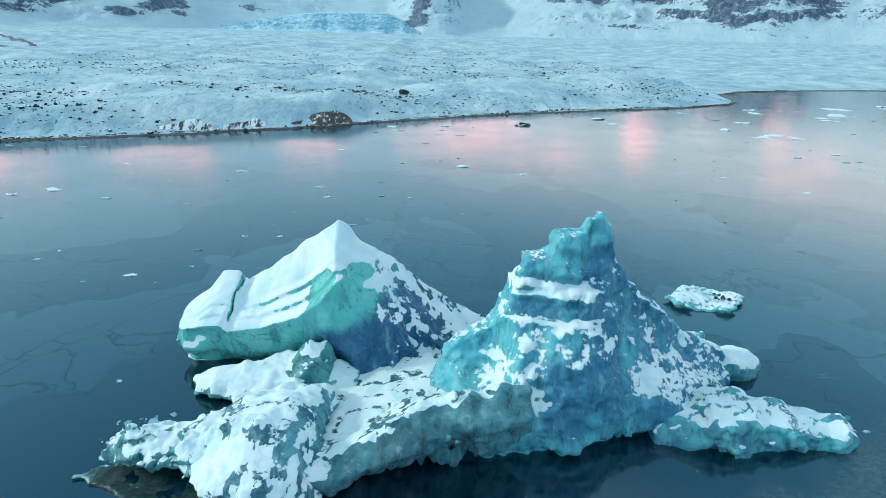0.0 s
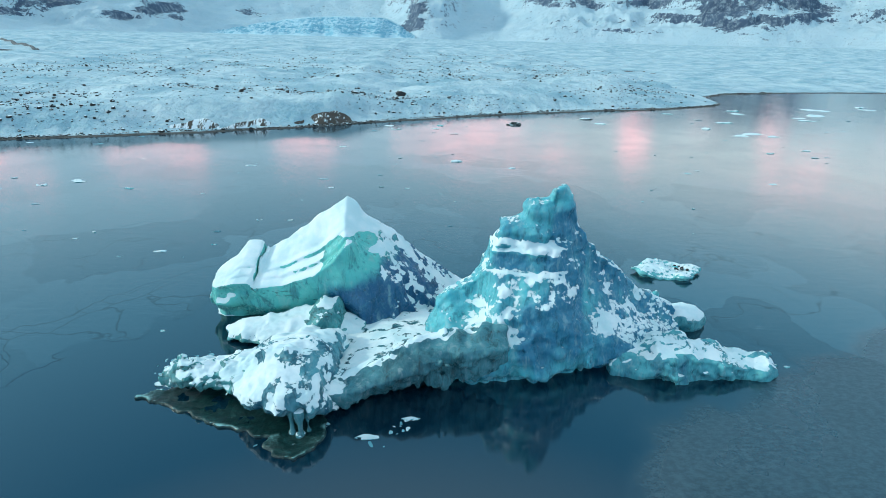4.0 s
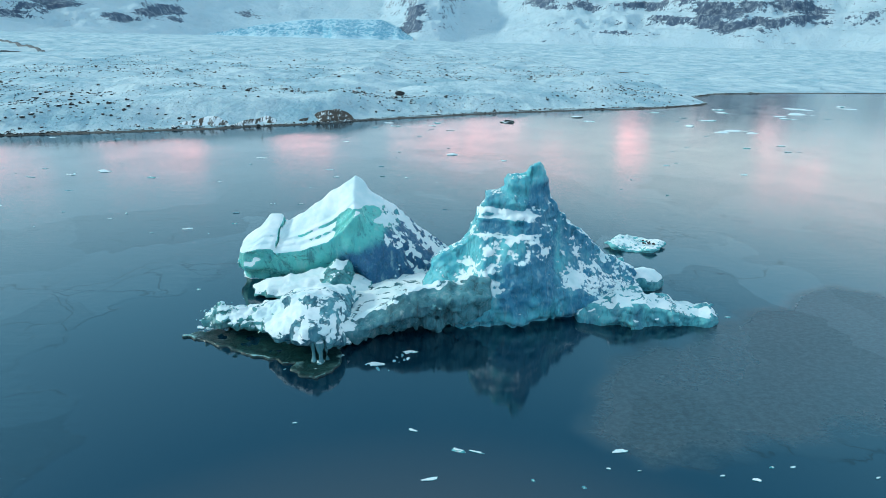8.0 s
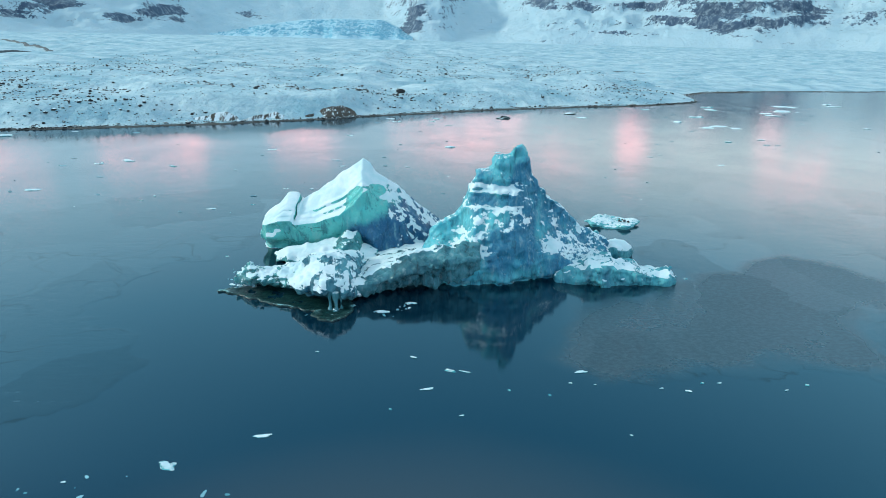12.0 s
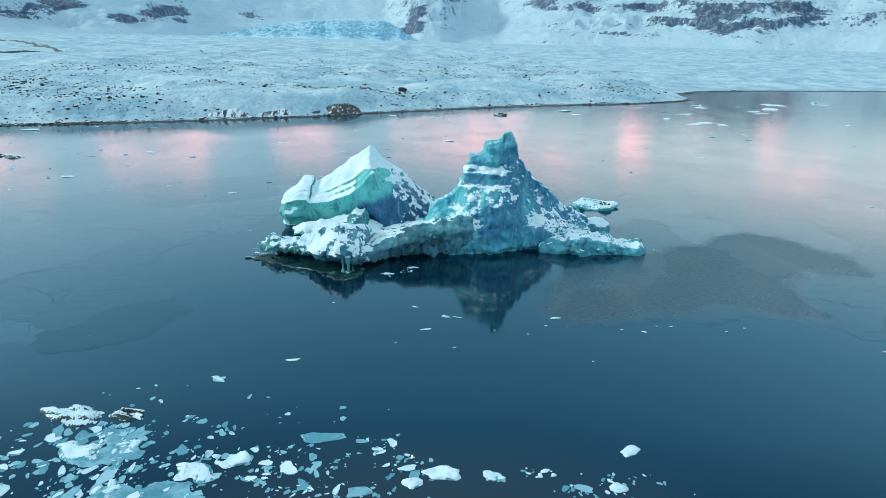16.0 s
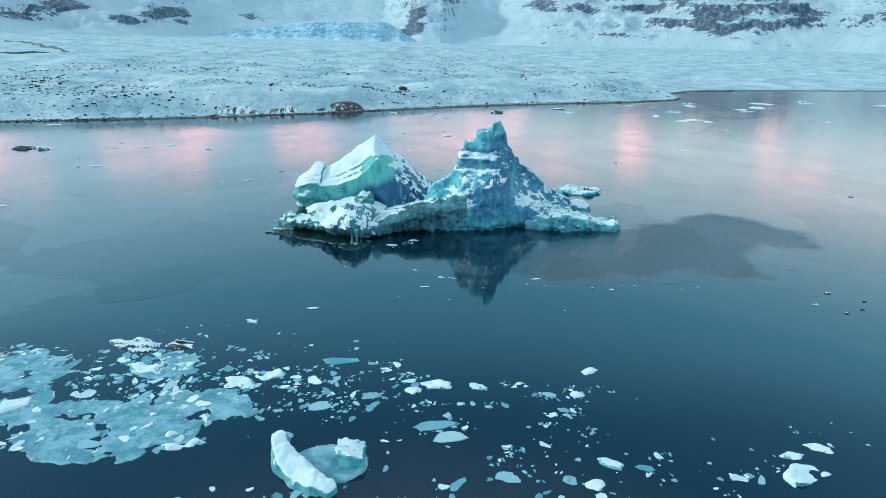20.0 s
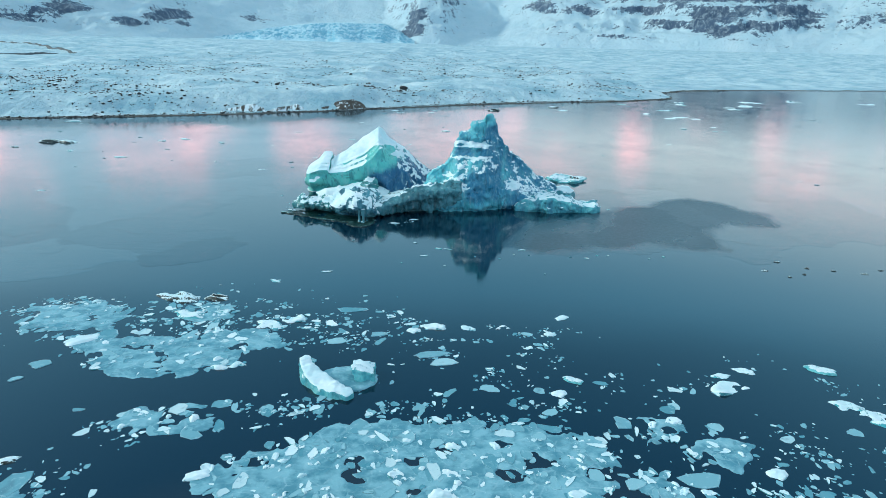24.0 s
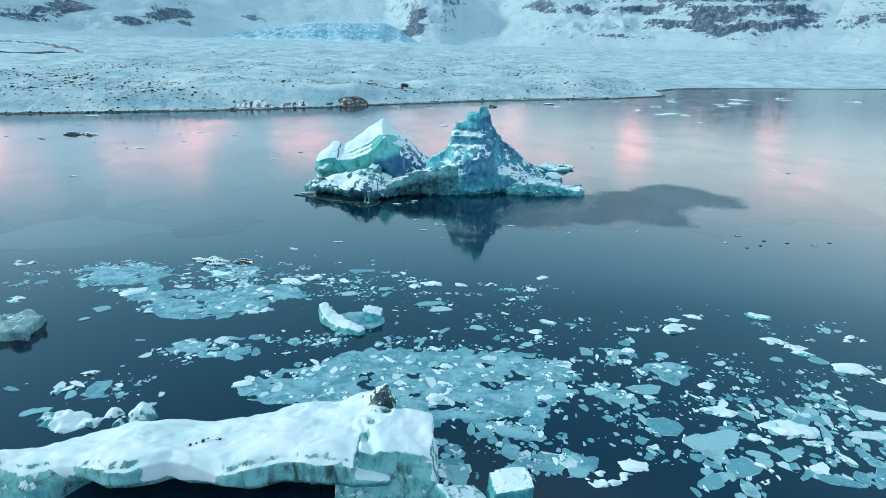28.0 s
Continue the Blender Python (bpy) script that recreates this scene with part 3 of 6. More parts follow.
# ---- the lagoon and the land round it ----
SHORE_X = (-4600, -600, -250, -110, -77, -52, -38, -20, -7, 10, 40, 78, 98, 103, 108, 125, 160, 250, 420, 1200, 4600)
SHORE_Y = (-300, -40, 30, 64, 73.5, 83, 88, 96, 105, 114, 128, 140, 151, 157, 178, 193, 205, 224, 250, 340, 600)
BANK_X = (-4600, -60, -42, -30, -20, -8, 20, 60, 90, 104, 130, 4600)
BANK_Z = (4.0, 4.2, 4.6, 4.2, 5.6, 3.6, 3.4, 3.2, 2.2, 0.9, 0.9, 1.5)


def land_height(x, y):
    """Height of the ground, below zero under the lagoon."""
    x, y = np.asarray(x, float), np.asarray(y, float)
    d = y - np.interp(x, SHORE_X, SHORE_Y) + 1.2 * fbm(x / 9, y / 9, 0, 3, 3)
    bank = np.interp(x, BANK_X, BANK_Z)
    near = np.exp(-np.maximum(d - 25, 0) / 260.0)
    z = 0.25 + bank * step(0.0, 15, d) + near * step(4, 40, d) * (2.0 * fbm(x / 34, y / 26, 0, 3, 11) + 0.7 * fbm(x / 8, y / 7, 0, 3, 15) + 1.3 * ridged(x / 22, y / 15, 0, 3, 17))
    z = z + 2.6 * step(20, 90, d) * np.exp(-np.maximum(d - 90, 0) / 120.0) * (0.6 + fbm(x / 60, y / 45, 0, 2, 21)) * step(140, 60, x)
    far = step(80, 400, d)
    z = z + far * (3.4 * ridged(x / 70, y / 30, 0, 4, 31) * step(1500, 300, d) + 0.8 * fbm(x / 40, y / 16, 0, 3, 35))
    z = z + 0.010 * np.maximum(x, 0) * far
    # runnels down the bank
    z = z - 0.7 * step(0, 5, d) * step(16, 6, d) * np.maximum(0, vnoise(x / 1.5, y / 9, 0, 41)) * (x < 45)
    return np.where(d > 0, z, np.maximum(-2.5, d * 0.25) + 0.25)


def spread(*runs):
    """Grid lines: runs of (from, to, spacing)."""
    out = []
    for a, b, s in runs:
        out += list(np.arange(a, b, s))
    return np.array(out + [runs[-1][1]])


def sheet(name, xs, ys, height, material):
    X, Y = np.meshgrid(xs, ys)
    Z = height(X, Y)
    n, m = len(xs), len(ys)
    i = np.arange(n * m).reshape(m, n)
    quads = np.stack([i[:-1, :-1], i[:-1, 1:], i[1:, 1:], i[1:, :-1]], -1).reshape(-1, 4)
    me = mesh_of(name, np.stack([X, Y, Z], -1).reshape(-1, 3), quads)
    me.materials.append(material)
    return new(name, me)


ground = sheet("ground",
               spread((-4600, -900, 120), (-900, -600, 20), (-600, -110, 4), (-110, 130, 0.9), (130, 600, 4), (600, 1200, 20), (1200, 4600, 120)),
               spread((-4600, -200, 200), (-200, 40, 20), (40, 62, 2.0), (62, 165, 0.75), (165, 260, 2.0), (260, 520, 3), (520, 1000, 6), (1000, 1700, 14), (1700, 4600, 150)),
               land_height, LAND)
tagged(ground, "snow-covered moraine plain with black gravel showing through", "ground", kind="structure")

# the lagoon's surface, with where the skin of new ice lies
OPEN_WATER = [(-60, -24), (-39, -21), (-30, -19), (-25, -17.5), (-18.5, -14.8), (-17.3, -11.4), (-23.5, -5.4), (-25, 2.6), (-19.4, 6.7),
              (-16, 13), (-4, 17), (8, 16), (20, 12), (25, 4), (24, -3), (20, -6), (13, -9), (10.5, -13), (20, -14.5), (34, -14), (48, -10), (95, -12), (95, -120), (-60, -120)]
RIME = [(9.6, -11), (13.2, -4), (21.5, 0.6), (37.8, 8), (45, 1.2), (43.8, -4.6), (34.2, -5.2), (32.5, -12.5), (21.7, -12), (12, -13)]


def lagoon():
    xs = spread((-4600, -320, 160), (-320, -120, 10), (-120, 130, 1.0), (130, 400, 8), (400, 4600, 160))
    ys = spread((-4600, -140, 180), (-140, -60, 8), (-60, 60, 1.0), (60, 260, 4), (260, 700, 40))
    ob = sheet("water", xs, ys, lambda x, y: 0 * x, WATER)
    X, Y = np.meshgrid(xs, ys)
    edge = 1.6 * fbm(X / 7, Y / 5, 0, 4, 51)
    skin = np.clip(-inside_by(OPEN_WATER, X, Y) + edge, -8, 8)
    rime = np.clip(inside_by(RIME, X, Y) + edge * 0.6, -6, 6)
    film = step(-34, -19, Y + 0.5 * edge + 0.12 * X)
    for name, value in (("skin", skin), ("rime", rime), ("film", film)):
        at = ob.data.attributes.new(name, "FLOAT", "POINT")
        at.data.foreach_set("value", value.ravel().astype(np.float32))
    return tagged(ob, "still dark lagoon partly skinned with new ice", "water", kind="structure")


lagoon()


# ---- mountains in the distance: angles are degrees to the right of the y axis, seen from the lagoon ----
def range_of(name, a0, a1, rows, seed, label, crags, rugged=1.0):
    """A mountain between two bearings. rows: bearing, distance of its foot, foot height, rise per metre, knobbliness."""
    rows = np.array(rows, float)
    ang = np.radians(np.arange(a0, a1, 0.16))
    dep = np.cumsum(np.r_[0, np.linspace(2.2, 16, 150)])
    A, D = np.meshgrid(ang, dep)
    deg = np.degrees(A)
    foot, low, rise, knob = (np.interp(deg, rows[:, 0], rows[:, k]) for k in range(1, 5))
    R = foot + D
    X, Y = R * np.sin(A), R * np.cos(A) - 45
    big = fbm(X / 260, Y / 260, 0, 4, seed)
    ridge = ridged(X / 150 + 0.3 * big, Y / 150, 0, 5, seed + 5)
    curve = D * rise * (1 + 0.45 * step(60, 420, D))
    top = 165 + 50 * big
    Z = 3 + (low - 3) * step(0, 80, D) + curve * (1 + 0.28 * big) + knob * rugged * step(0, 130, D) * (34 * ridge + 14 * fbm(X / 38, Y / 38, 0, 4, seed + 8))
    # cliffs: level steps in the slope
    level = Z / 42 + 0.8 * fbm(X / 300, Y / 300, 0, 3, seed + 12)
    Z = Z + knob * rugged * 9 * np.sin(2 * np.pi * level) * step(20, 120, D)
    Z = np.minimum(Z, top + 0.15 * (Z - top))
    edge = step(a0, a0 + 1.5, deg) * step(a1, a1 - 1.5, deg)
    Z = np.where(D <= 0, 0, Z * edge - 8 * (1 - edge))
    n, m = len(ang), len(dep)
    i = np.arange(n * m).reshape(m, n)
    quads = np.stack([i[:-1, :-1], i[:-1, 1:], i[1:, 1:], i[1:, :-1]], -1).reshape(-1, 4)
    me = mesh_of(name, np.stack([X, Y, Z], -1).reshape(-1, 3), quads)
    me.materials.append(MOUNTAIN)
    # outcrops: bearing, height and spread of each, in degrees, and how bare it is
    lift = np.degrees(np.arctan2(Z - 20, R))
    wob = 0.9 * fbm(deg / 2.2, lift / 1.1, 0, 4, seed + 21)
    crag = np.full(Z.shape, -0.25)
    for b0, l0, sb, sl, k in crags:
        crag = np.maximum(crag, -0.25 + k * np.exp(-((deg - b0 + wob) / sb) ** 2 - ((lift - l0 + 0.3 * wob) / sl) ** 2))
    me.attributes.new("crag", "FLOAT", "POINT").data.foreach_set("value", crag.ravel().astype(np.float32))
    return tagged(new(name, me), label, "mountain", kind="structure")


range_of("mountain_range", -74, 76, [(-74, 1300, 6, 0.25, 0.9), (-40, 1250, 6, 0.24, 0.9), (-30, 1350, 6, 0.20, 1.0), (-24, 1420, 6, 0.20, 1.0), (-20, 1560, 8, 0.17, 0.5), (-16, 1640, 12, 0.17, 0.3), (-10, 1740, 24, 0.17, 0.2),
                                     (-3, 1720, 22, 0.20, 0.25), (-1.5, 1640, 10, 0.30, 0.6), (0.2, 1530, 5, 0.42, 1.1), (2.4, 1530, 5, 0.42, 1.0), (4.2, 1590, 5, 0.26, 0.2), (8, 1600, 6, 0.26, 0.15), (10.5, 1540, 6, 0.34, 0.4),
                                     (13, 1480, 6, 0.38, 0.7), (20, 1480, 8, 0.44, 1.1), (31, 1460, 10, 0.46, 1.3), (37, 1500, 12, 0.32, 0.8), (44, 1450, 14, 0.30, 0.7), (76, 1400, 14, 0.3, 0.8)],
         61, "snowy mountains with dark basalt bands and outcrops",
         [(0.0, 0.9, 0.8, 0.7, 0.8), (-0.8, 0.2, 0.7, 0.4, 0.8), (0.8, 2.3, 0.9, 0.6, 0.7), (-22.6, 1.3, 1.7, 0.35, 0.9), (-22.2, 0.5, 1.0, 0.3, 0.55), (-26.2, 0.7, 1.9, 0.45, 0.7), (-30.7, 1.5, 1.8, 0.5, 0.7), (-33, 0.8, 1.4, 0.4, 0.6),
          (-15.8, 1.2, 1.9, 0.2, 0.6), (16.4, 2.85, 2.2, 0.4, 0.75), (21.5, 2.9, 2.2, 0.35, 0.75), (27.9, 2.7, 2.2, 0.55, 1.0), (28.2, 1.35, 1.9, 0.40, 0.95), (31.2, 1.5, 1.8, 0.45, 0.7), (24, 1.7, 2.2, 0.35, 0.65), (12.2, 3.2, 1.6, 0.4, 0.6),
          (34.5, 2.2, 1.9, 0.6, 0.55), (18.8, 0.5, 2.6, 0.2, 0.5), (33, 3.0, 2.5, 0.5, 0.65), (44, 2.5, 5, 1.0, 0.6), (-45, 2.0, 6, 1.0, 0.6), (24, 4.5, 9, 0.9, 0.8), (-25, 4.2, 9, 0.9, 0.7), (5, 5.0, 7, 1.0, 0.6)], 0.6)


def glacier():
    """An ice tongue that spills onto the plain, broken by crevasses."""
    ang = np.radians(np.arange(-19.5, -0.2, 0.075))
    dep = np.arange(0, 330, 2.6)
    A, D = np.meshgrid(ang, dep)
    deg = np.degrees(A)
    foot = 1470 + 90 * np.abs((deg + 7.5) / 11) ** 2.2 + 14 * fbm(deg / 1.3, 0 * deg, 0, 3, 83)
    R = foot + D
    X, Y = R * np.sin(A), R * np.cos(A) - 45
    body = 3 + 30 * (1 - np.exp(-D / 60)) * step(-19.5, -8.5, deg) * step(-0.2, -3.5, deg) + D * (0.06 + 0.02 * step(-14, -4, deg))
    tears = ridged(X / 20, Y / 8.5, 0, 4, 85)
    Z = body + 6.0 * tears * step(2, 25, D) * step(330, 200, D)
    Z[0] = -4
    n, m = len(ang), len(dep)
    i = np.arange(n * m).reshape(m, n)
    quads = np.stack([i[:-1, :-1], i[:-1, 1:], i[1:, 1:], i[1:, :-1]], -1).reshape(-1, 4)
    me = mesh_of("glacier", np.stack([X, Y, Z], -1).reshape(-1, 3), quads, False)
    me.materials.append(GLACIER)
    return tagged(new("glacier", me), "pale blue crevassed glacier tongue spilling onto the plain", "glacier", kind="structure")


glacier()


def track():
    """A dark track that loops over the plain."""
    way = [(-475, 582), (-359, 464), (-306, 410), (-256, 357), (-228, 327), (-218, 312), (-211, 296), (-216, 282), (-223, 267), (-230, 253)]
    t = np.linspace(0, len(way) - 1, 90)
    p = np.stack([np.interp(t, range(len(way)), [w[k] for w in way]) for k in (0, 1)], 1)
    p[:, 1] += 2.0 * vnoise(t, 0 * t, 0, 91)
    d = np.gradient(p, axis=0)
    nrm = np.stack([-d[:, 1], d[:, 0]], 1) / np.linalg.norm(d, axis=1, keepdims=True)
    rows = []
    for s, up in ((-0.9, -1.2), (-0.45, 0.5), (0.45, 0.5), (0.9, -1.2)):
        q = p + nrm * s
        top = np.max([land_height(q[:, 0] + dx, q[:, 1] + dy) for dx in (-3, 0, 3) for dy in (-3, 0, 3)], 0)
        rows.append(np.c_[q, top + up + 0.2])
    v = np.stack(rows, 1).reshape(-1, 3)
    faces = [(4 * a + b, 4 * a + b + 1, 4 * a + b + 5, 4 * a + b + 4) for a in range(len(p) - 1) for b in range(3)]
    me = mesh_of("track", v, faces)
    me.materials.append(ROAD)
    return tagged(new("road", me), "narrow dark track looping across the snowy plain", "track", kind="structure")


track()

# ---- rocks on the shore ----
def rock_shape(rng, level=1):
    bm = bmesh.new()
    bmesh.ops.create_icosphere(bm, subdivisions=level, radius=1)
    off = Vector(rng.rand(3) * 50)
    for v in bm.verts:
        v.co *= 1 + 0.42 * noise.noise(v.co * 1.3 + off)
        v.co.z *= 0.75
    v = np.array([x.co for x in bm.verts])
    f = np.array([[y.index for y in x.verts] for x in bm.faces])
    bm.free()
    return v, f


def boulder_field():
    rng = np.random.RandomState(5)
    shapes = [rock_shape(rng) for _ in range(14)]
    verts, faces, at = [], [], 0
    count = 0
    while count < 13000:
        shore = rng.rand() < 0.06
        x = rng.uniform(-150, 150)
        d = abs(rng.normal(0.3, 0.5)) if shore else (rng.gamma(1.7, 42) if rng.rand() < 0.75 else rng.uniform(120, 330))
        y = float(np.interp(x, SHORE_X, SHORE_Y)) + d
        crowd = float(fbm(x / 26, y / 20, 0, 3, 95))
        if not shore and (crowd + 0.25 < rng.rand() * 1.1 - 0.25 or x > 105 or d > 330):
            continue
        size = 0.08 + rng.gamma(1.0, 0.10) * (0.7 if shore else 1)
        size = min(size, 0.60)
        v, f = shapes[rng.randint(14)]
        turn = rng.rand() * 6.28
        c, s = math.cos(turn), math.sin(turn)
        sc = size * (0.7 + 0.6 * rng.rand(3))
        w = v * sc
        w = np.c_[w[:, 0] * c - w[:, 1] * s, w[:, 0] * s + w[:, 1] * c, w[:, 2]]
        z = max(float(land_height(x, y)), 0.0)
        verts.append(w + (x, y, z + 0.2 * size))
        faces.append(f + at)
        at += len(v)
        count += 1
    me = mesh_of("boulder_field", np.concatenate(verts), np.concatenate(faces), False)
    me.materials.append(BOULDER)
    return tagged(new("boulder_field", me), "black boulders scattered thickly over the snowy moraine", "boulders", kind="stuff")


boulder_field()


def lone_boulder(x, y, size, seed, label):
    v, f = rock_shape(np.random.RandomState(seed), 3)
    v = v * size * np.array((1.2, 0.9, 1.0))
    z = float(land_height(x, y))
    me = mesh_of("boulder", v + (0, 0, 0.35 * size), f)
    me.materials.append(BOULDER)
    ob = new("boulder", me)
    ob.location = (x, y, z)
    return tagged(ob, label, "boulder")


lone_boulder(-4.6, 133, 1.15, 3, "large black boulder with a flat top on the snowy bank")


def bluff(x0, x1, top, seed, label, material=GRAVEL):
    """A bare face of gravel on the bank, washed into runnels."""
    def field(X, Y, Z):
        shore = np.interp(X, SHORE_X, SHORE_Y)
        mid, half = (x0 + x1) / 2, (x1 - x0) / 2
        u = np.clip(np.minimum((X - x0) / (1.4 * half), (x1 - X) / (0.6 * half)), 0, 1) * (1 + 0.25 * vnoise(X / 2.0, 0 * Y, 0 * Z, seed + 5))
        d = Y - shore - 1.6
        face = d * 0.62 + 0.5 * vnoise(X / 1.1, Y / 8, 0, seed) + 0.9 * fbm(X / 5, Y / 5, Z / 5, 2, seed + 2)
        return np.maximum(np.maximum(Z - top * u ** 0.8 + 0.22 * d - 0.3, Z - face - 0.2), np.maximum(d - 11, -0.5 - Z)) * 0.7
    y0, y1 = float(np.interp(x0, SHORE_X, SHORE_Y)), float(np.interp(x1, SHORE_X, SHORE_Y))
    ob = carve("gravel_bluff", field, (x0 - 1, min(y0, y1) - 2, -0.7), (x1 + 1, max(y0, y1) + 16, top + 2.5), 0.3, material, 0.12, seed, 1.2)
    return tagged(ob, label, "bluff", kind="structure")


bluff(-28, -15.0, 3.5, 101, "bare brown gravel bluff above the waterline")
bluff(-53, -41, 2.6, 103, "snowy bank cut by gravel runnels", RUNNELS)
bluff(-40.5, -31, 2.4, 107, "snowy bank cut by gravel runnels", RUNNELS)

# ---- the iceberg ----
iceberg = tagged(group_at("iceberg", (3, 3, 0)), "large turquoise iceberg with two snow-dusted peaks afloat in the lagoon", "iceberg")

# the green peak: a snow slope that ends in a ledge over an undercut wall, and a steep bare face
LEFT = [(-14.9, 9.6, 2.9, 9.2, 10.6), (-14.2, 10.2, 3.6, 8.0, 11.8), (-12.7, 11.5, 5.05, 7.6, 13.2), (-11.7, 11.6, 5.0, 7.6, 13.6), (-11.3, 11.7, 4.35, 7.6, 13.8),
        (-8.8, 11.8, 6.05, 7.4, 14.5), (-6.5, 11.9, 7.5, 7.2, 15), (-4.9, 12.0, 8.55, 6.6, 15.2), (-3.7, 12.2, 7.2, 6.0, 15.4), (-1.5, 12.6, 5.25, 7.0, 15.6),
        (0.8, 13.0, 2.95, 8.4, 15.6), (3.6, 13.6, 1.0, 11.2, 15.6), (4.6, 13.8, 0.3, 13, 14.8)]
ledge_side = massif(LEFT, [(-0.2, 0.42), (0.0, 0.36), (0.18, 0.14), (0.36, 0.06), (0.50, 0.0), (0.52, 0.09), (0.535, 0.20), (0.60, 0.22), (0.62, 0.40), (0.685, 0.42), (0.71, 0.54), (1.0, 1.0), (1.3, 1.5)],
                    [(-0.2, 0.0), (0.4, 0.25), (1.0, 1.0), (1.3, 1.5)], 0.22, 2.6, 3, lumps=0.14, crags=0.06, knee=[(-14.9, 0.80), (-14.2, 0.76), (-12.7, 0.66), (-11.3, 0.68), (-9.4, 0.55), (-7, 0.57), (-5.6, 0.68), (-4.6, 0.76), (-3.3, 0.84), (0, 0.86)])
bare_side = massif(LEFT, [(-0.2, -0.05), (0.0, 0.0), (0.35, 0.12), (0.6, 0.26), (0.75, 0.44), (0.88, 0.72), (1.0, 1.0), (1.3, 1.5)],
                   [(-0.2, 0.0), (0.4, 0.25), (1.0, 1.0), (1.3, 1.5)], 0.26, 2.6, 5, lumps=0.20, crags=0.12, ragged=1.9)


def left_field(X, Y, Z):
    corner = -4.6 - 0.16 * (Y - 9.0)
    k = step(-1.2, 1.2, X - corner).astype(np.float32)
    out = ledge_side(X, Y, Z) * (1 - k) + bare_side(X, Y, Z) * k
    # the torn end: bulges one above the other, a crack across the snow and a scoop below the summit
    end = step(-11.6, -13.4, X).astype(np.float32)
    out = out + end * 0.20 * np.sin(Z * 3.1 + 0.8 * vnoise(X, Y, Z, 71)).astype(np.float32)
    crack = np.abs(X + 11.55 + 0.15 * vnoise(Y, Z, 0.0, 72)) - 0.07
    out = np.maximum(out, -np.maximum(crack, 3.0 - Z))
    scoop = 1.1 - np.sqrt(((X + 7.4) / 1.3) ** 2 + ((Y - 11.0) / 1.3) ** 2 + (Z - 8.0) ** 2)
    out = np.maximum(out, scoop)
    # broken spurs on the lee side, and an upright spine between it and the smooth face
    lee = step(-2.4, -1.2, X + 0.28 * (Z - 2)).astype(np.float32)
    out = out - lee * 0.42 * ridged((X - 0.9 * Z) / 3.0, (X + 0.9 * Z) / 1.5, Y / 1.8, 4, 174)
    return out - 0.30 * np.exp(-((X + 1.7 + 0.28 * (Z - 2)) / 0.35) ** 2) * (Y < 12)


def left_coat(x, y, z, n):
    spine = -1.9 - 0.28 * (z - 2)
    face = step(-7.2, -5.8, x) * step(spine + 0.3, spine - 0.3, x) * step(6.9, 6.2, z + 0.25 * (x + 5)) * step(0.94, 0.80, n[:, 2]) * step(0.5, -0.3, z - 6.7 - 0.85 * (x + 4.9))
    beyond = step(spine - 0.2, spine + 0.3, x)
    # snow clings in bands that run down along the slope
    fall, side = (x - 0.95 * z) / 1.4, (x + 0.95 * z) / 1.4
    bands = fbm(fall / 1.7, side / 0.55, y / 1.5, 4, 74, 0.6)
    lie = -1.1 * face + beyond * (-0.02 + 0.40 * bands) - 1.0 * beyond * step(1.5, 0.8, z) * step(0.3, -0.8, x)
    lie = lie + (0.38 - 1.0 * step(0.35, 0.1, n[:, 2]) * step(6.4, 5.6, z)) * (1 - beyond) * (1 - face)
    lie = lie + 0.7 * np.exp(-((x + 7.4) / 1.2) ** 2 - ((z - 7.4) / 1.0) ** 2)
    # tone carries shade: deep blue low on the face and past the spine
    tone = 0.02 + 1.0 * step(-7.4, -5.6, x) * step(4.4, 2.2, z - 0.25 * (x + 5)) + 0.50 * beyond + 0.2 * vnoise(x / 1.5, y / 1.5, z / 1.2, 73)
    return lie, tone


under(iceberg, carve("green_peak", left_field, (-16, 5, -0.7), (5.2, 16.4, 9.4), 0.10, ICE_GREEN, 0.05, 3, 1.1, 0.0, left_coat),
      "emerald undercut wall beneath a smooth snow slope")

# the blue peak: a leaning tower over broad mottled flanks
RIGHT = [(0.9, 4.6, 1.6, 3.6, 6.6), (1.5, 4.8, 3.2, 2.2, 7.2), (2.1, 5.0, 3.9, 0.6, 7.6), (3.5, 5.1, 4.6, -0.1, 8.2), (4.5, 5.1, 5.7, -0.1, 8.6), (4.9, 5.2, 7.2, 0.0, 8.8), (5.2, 5.2, 8.2, 0.1, 8.8), (5.9, 5.2, 8.9, 0.15, 9.0),
         (6.6, 5.2, 9.1, 0.2, 9.1), (7.0, 5.2, 9.9, 0.3, 9.2), (7.9, 5.2, 10.15, 0.4, 9.2), (8.4, 5.2, 10.3, 0.5, 9.3), (8.7, 5.2, 10.9, 0.6, 9.4), (9.4, 5.2, 11.05, 0.8, 9.5), (9.9, 5.2, 10.6, 0.95, 9.6), (10.35, 5.3, 9.3, 1.1, 9.8),
         (11.4, 5.6, 7.3, 1.4, 10), (13.0, 6.1, 5.7, 1.7, 10), (15.6, 6.8, 3.6, 2.4, 10), (17.4, 7.2, 2.5, 4.2, 9.6), (18.6, 7.4, 1.7, 5.4, 9.2), (19.6, 7.5, 0.6, 6.2, 8.8)]
right_mass = massif(RIGHT, [(-0.2, 0.05), (0.0, 0.03), (0.07, 0.0), (0.2, 0.02), (0.30, 0.10), (0.42, 0.31), (0.56, 0.53), (0.66, 0.66), (0.78, 0.77), (0.9, 0.85), (1.0, 0.90), (1.3, 0.92)],
                    [(-0.2, 0.0), (0.3, 0.2), (0.6, 0.6), (0.85, 0.80), (1.0, 0.86), (1.3, 0.9)], 0.30, 2.0, 13, lumps=0.18, crags=0.27, flutes=0.24, ragged=1.5)


